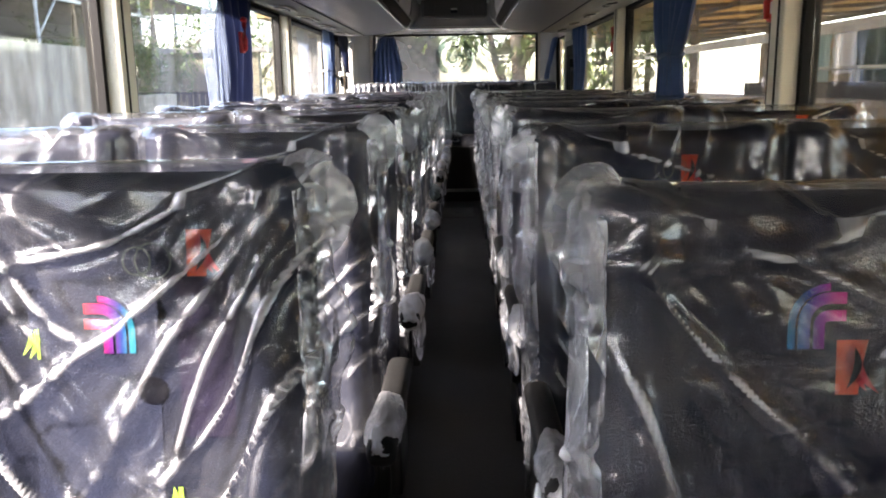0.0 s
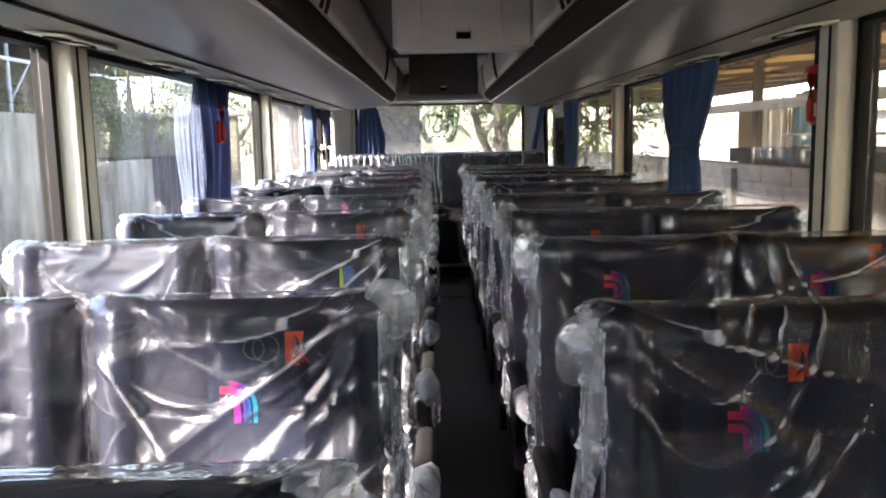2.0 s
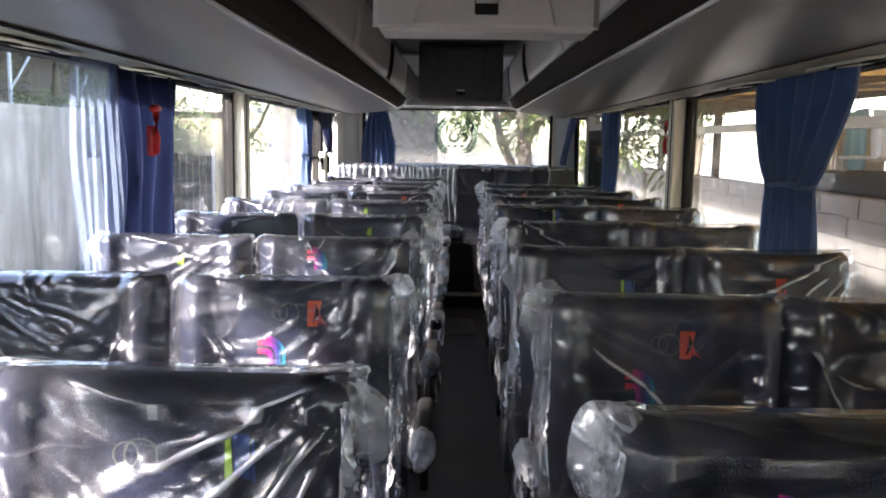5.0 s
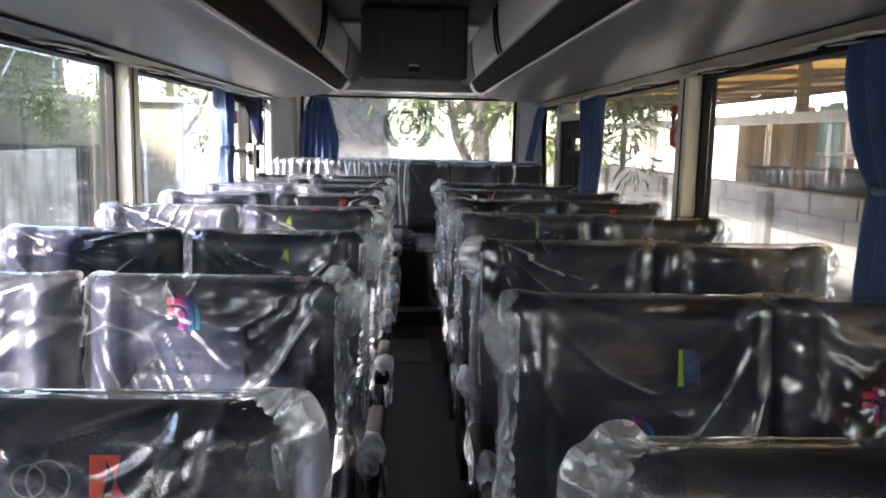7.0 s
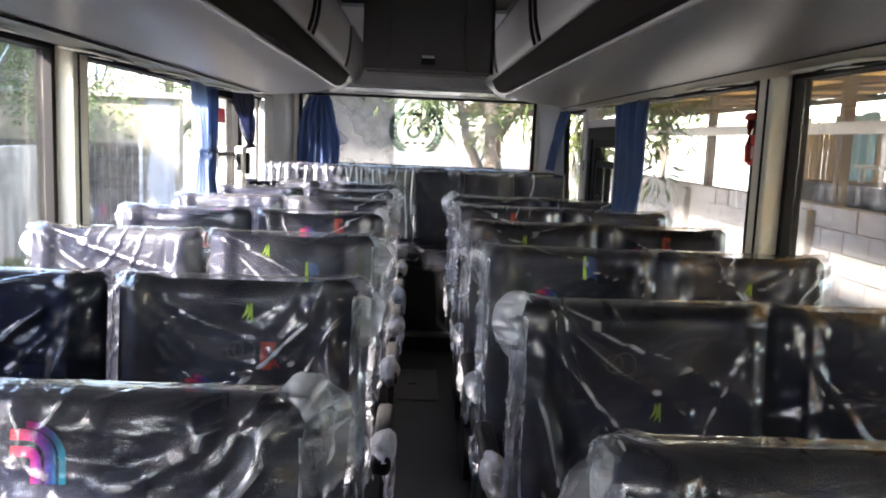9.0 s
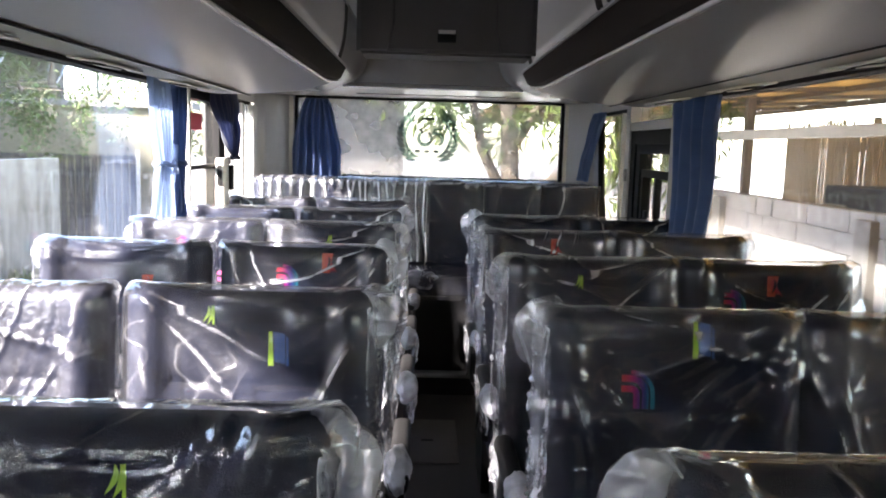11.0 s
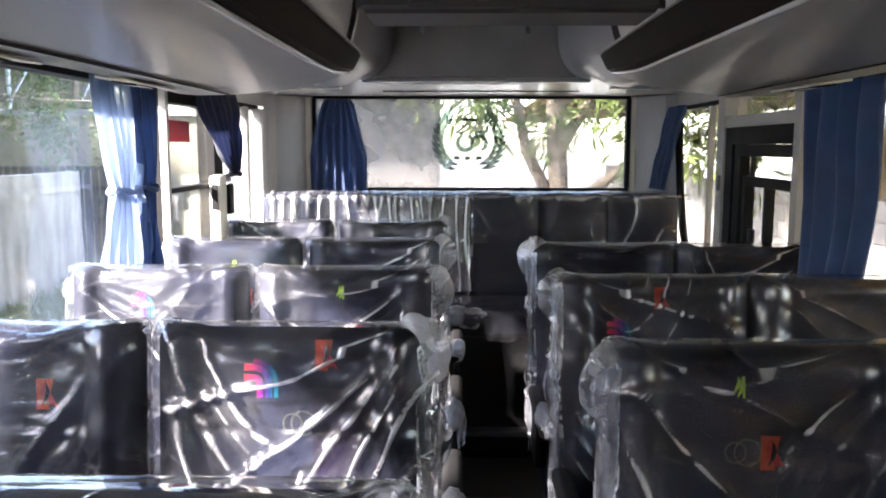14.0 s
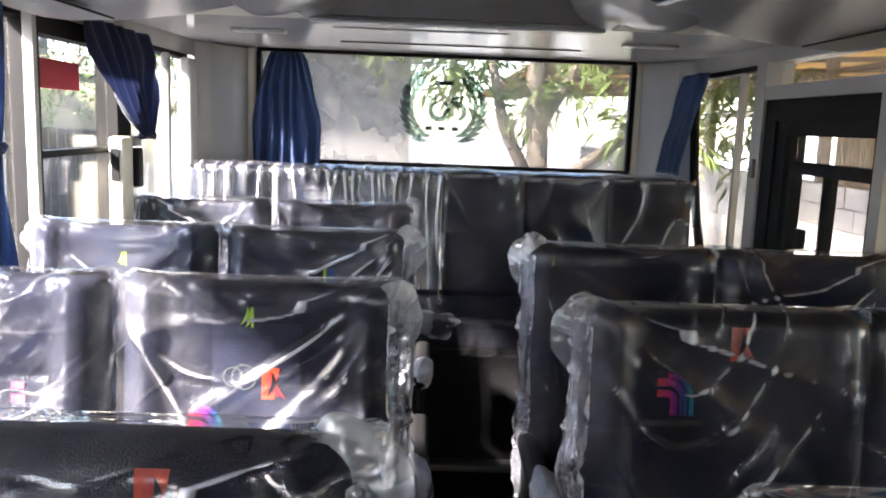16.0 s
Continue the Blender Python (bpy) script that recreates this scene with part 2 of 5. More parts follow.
HEADER = surf("brown_header_cloth", (0.42, 0.40, 0.36), 0.8, 0, 0.25, 4, 0.3, 300, 0.2)
VINYL = surf("dark_floor_vinyl", (0.045, 0.042, 0.039), 0.6, 0, 0.4, 5, 0.3, 90)
METAL = surf("worn_metal_edge", (0.35, 0.35, 0.35), 0.4, 0.8, 0.25)
BODY = surf("bus_shell_paint", (0.6, 0.6, 0.6), 0.4, 0, 0.1)
RED = surf("red_hammer_plastic", (0.62, 0.03, 0.025), 0.35, 0, 0.15)
STICK = surf("red_sticker", (0.75, 0.06, 0.07), 0.55, 0, 0.15)
WHITE = surf("white_paper", (0.75, 0.75, 0.75), 0.6, 0, 0.1)
CURTAIN = cloth("blue_curtain", (0.080, 0.135, 0.27), 0.34)
# next two cloths: sunlight is put into the paler colour; the first is sheer too
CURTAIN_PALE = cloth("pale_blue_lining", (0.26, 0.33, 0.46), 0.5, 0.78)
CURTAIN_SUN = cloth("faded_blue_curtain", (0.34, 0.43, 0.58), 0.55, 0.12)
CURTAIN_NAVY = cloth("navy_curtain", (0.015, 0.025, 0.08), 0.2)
# pale veil stands for dust and for glare painted into the pane
REAR_PANE = glass("dusty_rear_glass", (0.64, 0.65, 0.65), 0.36)
PANE = glass("window_glass", (0.80, 0.81, 0.795), 0.05)
INK = surf("dark_print", (0.004, 0.004, 0.007), 0.95, 0, 0.2, spec=0.03)
ORANGE = surf("orange_print", (0.56, 0.07, 0.03), 0.9, 0, 0.3, spec=0.08)
REDP = surf("red_print", (0.46, 0.03, 0.04), 0.9, 0, 0.3, spec=0.08)
PANEL = surf("slate_print", (0.024, 0.029, 0.055), 0.9, 0, 0.4, 14, 0.5, 420, 0.1)
PANEL2 = surf("plum_print", (0.020, 0.016, 0.036), 0.9, 0, 0.4, 14, 0.5, 420, 0.1)
LIME = surf("lime_print", (0.36, 0.60, 0.04), 0.85, 0, 0.2)
PINK = surf("pink_print", (0.75, 0.06, 0.26), 0.85, 0, 0.2)
BLUEP = surf("blue_print", (0.012, 0.06, 0.22), 0.85, 0, 0.2)
GREY_RING = surf("grey_print", (0.085, 0.10, 0.085), 0.85, 0, 0.2)
SPEC = spectrum("spectrum_print", [(0.0, (0.50, 0.03, 0.04)), (0.30, (0.36, 0.015, 0.10)), (0.5, (0.12, 0.015, 0.15)), (0.72, (0.015, 0.03, 0.14)), (0.9, (0.008, 0.13, 0.19))])
SPEC_R = spectrum("spectrum_print_reversed", [(0.0, (0.01, 0.12, 0.22)), (0.35, (0.02, 0.035, 0.18)), (0.6, (0.18, 0.02, 0.22)), (0.85, (0.42, 0.02, 0.18))])
EMBLEM = glass("faded_green_decal", (0.15, 0.22, 0.20), 0.10)
BLOCK = varied("concrete_block", (0.44, 0.425, 0.41), (0.33, 0.32, 0.305))
MORTAR = surf("mortar", (0.30, 0.29, 0.27), 0.9, 0, 0.3, 8, 0.4, 70)
PLASTER = surf("stained_plaster", (0.62, 0.58, 0.50), 0.9, 0, 0.65, 2.4, 0.4, 26, 0.2, (1.6, 1.6, 0.35), (0.22, 0.205, 0.17))
YELLOW_WALL = surf("yellowish_plaster", (0.26, 0.235, 0.165), 0.9, 0, 0.2, 2, 0.2, 40)
DIRT = surf("pale_packed_dirt", (0.55, 0.525, 0.47), 0.95, 0, 0.35, 1.2, 0.5, 30, 0.2)
WOOD = surf("weathered_wood", (0.26, 0.22, 0.17), 0.85, 0, 0.4, 6, 0.4, 60, 0.2, (6, 6, 1))
TIN = surf("rusty_corrugated_tin", (0.68, 0.48, 0.21), 0.6, 0.2, 0.4, 2.5, 0.2, 60, 0.4)
DARKSHED = surf("dark_shed_steel", (0.06, 0.06, 0.06), 0.7, 0.1, 0.4, 3, 0.2)
WHITESTEEL = surf("white_painted_steel", (0.55, 0.55, 0.53), 0.5, 0.1, 0.2)
GREENCLOTH = cloth("dark_green_cloth", (0.05, 0.075, 0.06), 0.2)
TEALCLOTH = cloth("teal_cloth", (0.30, 0.42, 0.42), 0.3)
BAMBOO = varied("split_bamboo", (0.55, 0.49, 0.38), (0.36, 0.30, 0.21))
WHITEWALL = surf("white_house_plaster", (0.30, 0.295, 0.28), 0.9, 0, 0.12, 1.5, 0.2, 40)
BARK = surf("pale_bark", (0.30, 0.25, 0.19), 0.9, 0, 0.4, 8, 0.8, 50, 0.2, (3, 3, 1))
LEAF = varied("green_leaf", (0.10, 0.17, 0.04), (0.16, 0.20, 0.06), 0.5, 0.1)
GRASS = surf("grass_blades", (0.10, 0.19, 0.035), 0.7, 0, 0.5, 3, 0)


# ---- mesh helpers ----
def part(name, bm, material, parent=None, label="", smooth=True):
    me = bm if isinstance(bm, bpy.types.Mesh) else bpy.data.meshes.new(name)
    if me is not bm:
        bm.normal_update()
        bm.to_mesh(me)
        bm.free()
        me.materials.append(material)
        for p in me.polygons:
            p.use_smooth = smooth
    ob = new(name, me)
    if parent:
        ob.parent = parent
    if label:
        ob["label"] = label
    return ob


def base(name, x, y, z, label, category, group="", rz=0):
    ob = new(name)
    ob.matrix_world = pose(x, y, z, 0, 0, rz)
    return tagged(ob, label, category, group)


def solid(name, bm, material, label, category="", kind="structure"):
    ob = part(name, bm, material, None, "", False)
    return tagged(ob, label, category, "", kind)


def box(bm, x0, x1, y0, y1, z0, z1, bev=0.0, seg=2):
    vs = [bm.verts.new((x, y, z)) for z in (z0, z1) for y in (y0, y1) for x in (x0, x1)]
    fs = [bm.faces.new([vs[i] for i in q]) for q in ((0, 2, 3, 1), (4, 5, 7, 6), (0, 1, 5, 4), (2, 6, 7, 3), (0, 4, 6, 2), (1, 3, 7, 5))]
    if bev:
        es = list({e for f in fs for e in f.edges})
        bmesh.ops.bevel(bm, geom=es, offset=bev, segments=seg, affect="EDGES", profile=0.5)
    return bm


def boxes(*dims, bev=0.0):
    bm = bmesh.new()
    for d in dims:
        box(bm, *d, bev=bev)
    return bm


def extrude_y(profile, y0, y1, steps=1, warp=None):
    """A closed outline in x and z, drawn out along y."""
    bm = bmesh.new()
    rings = []
    for k in range(steps + 1):
        y = y0 + (y1 - y0) * k / steps
        pts = warp(y, profile) if warp else profile
        rings.append([bm.verts.new((x, y, z)) for x, z in pts])
    n = len(profile)
    for a, b in zip(rings, rings[1:]):
        for i in range(n):
            bm.faces.new((a[i], a[(i + 1) % n], b[(i + 1) % n], b[i]))
    bm.faces.new(rings[0][::-1])
    bm.faces.new(rings[-1])
    bmesh.ops.recalc_face_normals(bm, faces=bm.faces)
    return bm


def tube(bm, pts, radii, sides=8):
    """A round rod through points, with its own radius at each."""
    rings = []
    pts = [Vector(p) for p in pts]
    for i, p in enumerate(pts):
        d = (pts[min(i + 1, len(pts) - 1)] - pts[max(i - 1, 0)]).normalized()
        q = d.to_track_quat("Z", "Y")
        r = radii[i] if isinstance(radii, (list, tuple)) else radii
        rings.append([bm.verts.new(p + q @ Vector((r * math.cos(a * math.tau / sides), r * math.sin(a * math.tau / sides), 0))) for a in range(sides)])
    for a, b in zip(rings, rings[1:]):
        for i in range(sides):
            bm.faces.new((a[i], a[(i + 1) % sides], b[(i + 1) % sides], b[i]))
    bm.faces.new(rings[0][::-1])
    bm.faces.new(rings[-1])
    return bm


def grid(nu, nv, f, close=False):
    """A sheet of nu by nv cells, its points given by f(u, v) in 0..1."""
    bm = bmesh.new()
    cols = nu if close else nu + 1
    vs = [[bm.verts.new(f(i / nu, j / nv)) for i in range(cols)] for j in range(nv + 1)]
    for j in range(nv):
        for i in range(nu):
            k = (i + 1) % cols
            bm.faces.new((vs[j][i], vs[j][k], vs[j + 1][k], vs[j + 1][i]))
    return bm


def nz(x, y, z=0.0):
    return noise.noise((x, y, z))


def ridge(v, power=3.0):
    return (1 - min(1, abs(v) * 1.6)) ** power


WALL, FLOOR_Y0, REAR = 1.17, -1.4, 10.2
SILL, HEAD = 0.80, 1.72
ROW, ROW_L, ROW_R = 0.75, 1.49, 1.34

# ---- the bus shell ----
solid("floor", boxes((-1.25, 1.25, FLOOR_Y0, 10.2, -0.06, 0.0)), VINYL, "dark worn vinyl floor along the narrow bus aisle", "floor")
solid("wall_left", boxes((-1.25, -WALL, FLOOR_Y0, REAR, 0.0, SILL), (-1.25, -WALL, FLOOR_Y0, REAR, HEAD, 2.02)), PALE, "pale grey bus side wall below and above windows", "wall")
solid("wall_right", boxes((WALL, 1.25, FLOOR_Y0, REAR, 0.0, SILL), (WALL, 1.25, FLOOR_Y0, REAR, HEAD, 2.02)), PALE, "pale grey bus side wall below and above windows", "wall")
solid("wall_rear", boxes((-1.25, 1.25, REAR, 10.28, 0.0, 1.228), (-1.25, 1.25, REAR, 10.28, 1.80, 2.02), (-1.25, -0.95, REAR, 10.28, 1.228, 1.80), (0.97, 1.25, REAR, 10.28, 1.228, 1.80)), PALE, "pale grey rear wall round the back window", "wall")
# front wall is added, out of view, to keep light from the front out
solid("wall_front", boxes((-1.25, 1.25, -1.48, FLOOR_Y0, 0.0, 2.02)), BIN_DOOR, "plain unseen wall that closes the front of the bus", "wall")
solid("ceiling", boxes((-1.25, 1.25, -1.48, 10.28, 2.02, 2.07)), CHARCOAL, "dark fabric-lined bus ceiling", "ceiling")
solid("roof", boxes((-1.27, 1.27, -1.5, 10.3, 2.08, 2.25), bev=0.05), BODY, "pale painted bus roof shell", "roof")
solid("bus_skirt", boxes((-1.25, 1.25, -1.48, 10.28, -0.62, -0.07)), BODY, "painted lower body of the bus", "bus body")


def corner_post(s):
    """Slanting panel that closes a rear corner between side and back window."""
    prof = [(s * 1.168, 9.80), (s * 1.168, 10.195), (s * 0.985, 10.195), (s * 1.04, 10.10), (s * 1.11, 9.95)]
    bm = bmesh.new()
    lo = [bm.verts.new((x, y, 0.85)) for x, y in prof]
    hi = [bm.verts.new((x, y + (0.0 if i else 0.10), 1.79)) for i, (x, y) in enumerate(prof)]
    for i in range(5):
        bm.faces.new((lo[i], lo[(i + 1) % 5], hi[(i + 1) % 5], hi[i]))
    bm.faces.new(lo[::-1])
    bm.faces.new(hi)
    bmesh.ops.recalc_face_normals(bm, faces=bm.faces)
    return bm


solid("corner_panel_left", corner_post(-1), PALE, "grey moulded panel in the rear corner", "trim")
solid("corner_panel_right", corner_post(1), PALE, "grey moulded panel in the rear corner", "trim")


def pillar(s, y, w, dark):
    """Window pillar with rubber seals on both edges; dark is the width of the wider seal."""
    x0, x1 = sorted((s * (WALL - 0.045), s * 1.245))
    ob = solid("window_pillar", boxes((x0, x1, y - w / 2, y + w / 2, SILL, HEAD), bev=0.008), CREAM, "cream bus window pillar with black rubber seals", "pillar")
    for y0, y1, d in ((y - w / 2 - 0.03, y - w / 2, 0.012), (y + w / 2, y + w / 2 + dark, 0.016)):
        a, b = sorted((s * (WALL + 0.012 if y1 <= y else WALL - d), s * 1.235))
        part("rubber_seal", boxes((a, b, y0 + 0.001, y1 - 0.001, SILL, HEAD - 0.001)), RUBBER, ob, "black rubber seal", False)
    a, b = sorted((s * (WALL - 0.048), s * (WALL - 0.044)))
    part("groove_strip", boxes((a, b, y - w / 2 + 0.035, y - w / 2 + 0.047, SILL, HEAD - 0.002)), RUBBER, ob, "", False)
    return ob


PILLARS_R, PILLARS_L = (0.52, 3.33, 6.22), (0.62, 3.50, 6.37)
for py in PILLARS_R:
    pillar(1, py, 0.115, 0.085)
for py in PILLARS_L:
    pillar(-1, py, 0.125, 0.07)


def window(name, s, y0, y1, label, z0=SILL, z1=HEAD):
    a, b = sorted((s * 1.205, s * 1.211))
    ob = solid(name, boxes((a, b, y0, y1, z0, z1)), PANE, label, "window")
    ob.visible_shadow = False
    a, b = sorted((s * 1.172, s * 1.243))
    for z, zz in ((z0, z0 + 0.025), (z1 - 0.02, z1)):
        part("window_seal", boxes((a, b, y0, y1, z, zz)), RUBBER, ob, "black rubber seal", False)
    return ob


k = 0
for s, edges in ((1, (FLOOR_Y0, *PILLARS_R, 9.06)), (-1, (FLOOR_Y0, *PILLARS_L, 8.92))):
    for i, (a, b) in enumerate(zip(edges, edges[1:])):
        k += 1
        lo = a + (0.0 if i == 0 else 0.13)
        hi = b - 0.1
        if s > 0 and i == 3:
            hi = 8.16
        if s < 0 and i == 3:
            hi = 8.30
        window("window_%d" % k, s, lo, hi, "long tinted side window of the bus")

# rear window with its decal
rw = solid("window_rear", boxes((-0.95, 0.97, 10.235, 10.241, 1.228, 1.80)), REAR_PANE, "wide rear bus window with a faded wreath decal", "window")
rw.visible_shadow = False
for d in ((-0.945, 0.965, 10.205, 10.26, 1.229, 1.250), (-0.945, 0.965, 10.205, 10.26, 1.782, 1.799), (-0.949, -0.925, 10.205, 10.26, 1.251, 1.781), (0.945, 0.969, 10.205, 10.26, 1.251, 1.781)):
    part("window_seal", boxes(d), RUBBER, rw, "black rubber seal", False)
for d in ((-1.0, 1.02, 10.17, 10.198, 1.213, 1.227), (0.971, 1.0, 10.18, 10.199, 1.228, 1.79), (-0.985, -0.955, 10.18, 10.199, 1.228, 1.79)):
    part("window_trim", boxes(d, bev=0.004), CREAM, rw, "cream inner window trim", False)

ECX, ECZ, ERAD = 0.0, 1.535, 0.185


def leaf_decal(bm, x, z, ang, ln, wd):
    c, s_ = math.cos(ang), math.sin(ang)
    out = []
    for a, b in ((0, 0), (0.35, 0.5), (0.7, 0.42), (1, 0), (0.6, -0.3), (0.25, -0.25)):
        lx, lz = a * ln, b * wd
        out.append(bm.verts.new((x + lx * c - lz * s_, 10.232, z + lx * s_ + lz * c)))
    bm.faces.new(out)


for side in (-1, 1):
    for ring, (rad, n, ln) in enumerate(((ERAD, 11, 0.105), (ERAD - 0.03, 9, 0.08))):
        for i in range(n):
            a = radians(-68 + i * 118 / n)
            px, pz = ECX + side * rad * math.cos(a), ECZ + rad * math.sin(a)
            bm = bmesh.new()
            tang = a + radians(78) if side > 0 else math.pi - a - radians(78)
            leaf_decal(bm, px, pz, tang, ln, 0.028)
            part("wreath_leaf", bm, EMBLEM, rw, "faded green decal", False)


def stroke(pts, w):
    bm = bmesh.new()
    prev = None
    for i, (x, z) in enumerate(pts):
        x2, z2 = pts[min(i + 1, len(pts) - 1)]
        x1, z1 = pts[max(i - 1, 0)]
        d = Vector((x2 - x1, z2 - z1)).normalized()
        ww = w * (0.45 + 0.55 * math.sin(math.pi * (i + 0.5) / len(pts)))
        a = bm.verts.new((x - d.y * ww, 10.232, z + d.x * ww))
        b = bm.verts.new((x + d.y * ww, 10.232, z - d.x * ww))
        if prev:
            bm.faces.new((prev[0], a, b, prev[1]))
        prev = (a, b)
    return bm


def curl(cx, cz, r, a0, a1, sx=1.0, n=16):
    return [(cx + sx * r * math.cos(radians(a0 + (a1 - a0) * i / n)), cz + r * math.sin(radians(a0 + (a1 - a0) * i / n))) for i in range(n + 1)]


part("decal_curl", stroke([(ECX - 0.085, ECZ + 0.055), (ECX - 0.045, ECZ + 0.045)] + curl(ECX - 0.022, ECZ - 0.012, 0.046, 120, 420, 1.0), 0.014), EMBLEM, rw, "faded green decal", False)
part("decal_curl", stroke([(ECX + 0.10, ECZ + 0.055), (ECX + 0.045, ECZ + 0.05)] + curl(ECX + 0.062, ECZ - 0.018, 0.042, 130, -70, 1.0), 0.014), EMBLEM, rw, "faded green decal", False)
for bx in (-0.075, -0.008, 0.060):
    part("decal_bar", boxes((ECX + bx - 0.017, ECX + bx + 0.017, 10.231, 10.233, ECZ - 0.115, ECZ - 0.095)), EMBLEM, rw, "", False)
part("decal_bar", boxes((ECX - 0.045, ECX + 0.045, 10.231, 10.233, ECZ + 0.115, ECZ + 0.135)), EMBLEM, rw, "", False)

# rear ceiling, lower than the rest, with its dark front face
def slope(bm, y0, dz0, y1, dz1):
    """Lift a flat slab so that it rises from y0 to y1."""
    for v in bm.verts:
        v.co.z += dz0 + (dz1 - dz0) * (v.co.y - y0) / (y1 - y0)
    return bm


HEADER_Y = 8.75
rc = solid("rear_ceiling", slope(boxes((-1.165, 1.165, HEADER_Y, 10.195, 1.775, 1.80)), HEADER_Y, 0.0, 10.195, 0.024), ARCH, "cream lowered ceiling panel above the rear bench", "ceiling")
for x0, x1 in ((-1.165, -0.47), (0.50, 1.165)):
    part("side_panel", slope(boxes((x0, x1, 8.06, HEADER_Y - 0.001, 1.745, 1.77)), 8.06, 0.0, HEADER_Y, 0.03), CREAM, rc, "", False)
part("front_face", boxes((-0.40, 0.43, HEADER_Y - 0.03, HEADER_Y - 0.002, 1.787, 1.995)), HEADER, rc, "dark brown fabric header face", False)
part("edge_lip", boxes((-0.46, 0.49, HEADER_Y - 0.045, HEADER_Y + 0.03, 1.763, 1.7735), bev=0.005), ARCH, rc, "cream rounded edge")
part("upper_panel", boxes((-0.335, 0.36, 7.05, HEADER_Y - 0.031, 1.997, 2.012)), UPPER, rc, "pale grey upper ceiling panel", False)
part("seam", slope(boxes((-0.46, 0.57, 9.60, 9.625, 1.771, 1.774)), HEADER_Y, 0.0, 10.195, 0.024), RUBBER, rc, "", False)
part("recess", slope(boxes((-0.42, 0.20, 8.98, 9.02, 1.7725, 1.774)), HEADER_Y, 0.0, 10.195, 0.024), PALE, rc, "", False)
for lx in (-0.72, 0.76):
    part("ceiling_lamp", slope(boxes((lx - 0.10, lx + 0.10, 9.15, 9.23, 1.762, 1.7735), bev=0.004), HEADER_Y, 0.0, 10.195, 0.024), BIN, rc, "flat pale lamp plate")
for cx, q in ((-0.245, 1), (0.255, -1)):
    bm = bmesh.new()
    box(bm, cx - 0.05, cx + 0.05, 8.44, 8.475, 1.978, 1.9965, bev=0.003)
    part("clip", bm, RUBBER, rc, "dark clip plate")
    bm = bmesh.new()
    tube(bm, [(cx + q * 0.045, 8.45, 1.99), (cx + q * 0.055, 8.46, 1.965), (cx + q * 0.045, 8.47, 1.93)], 0.011, 8)
    part("clip", bm, METAL, rc, "bright metal clip")


# ---- overhead racks ----
def bin_profile(s, c):
    pts = [(1.166, 1.719), (1.06, 1.697), (0.92, 1.676), (0.80, 1.665), (0.69, 1.660), (0.58, 1.661), (0.50, 1.668), (0.44, 1.680), (0.405, 1.693)]
    return [(s * x + (c if x < 1.1 else 0), z) for x, z in pts]


BIN_END = 8.12


def pull(y, x):
    """How far the aisle side draws back towards the wall near the rounded end."""
    r = 0.34
    d = max(0.0, y - (BIN_END - r))
    f = r - math.sqrt(max(0.0, r * r - d * d))
    return f


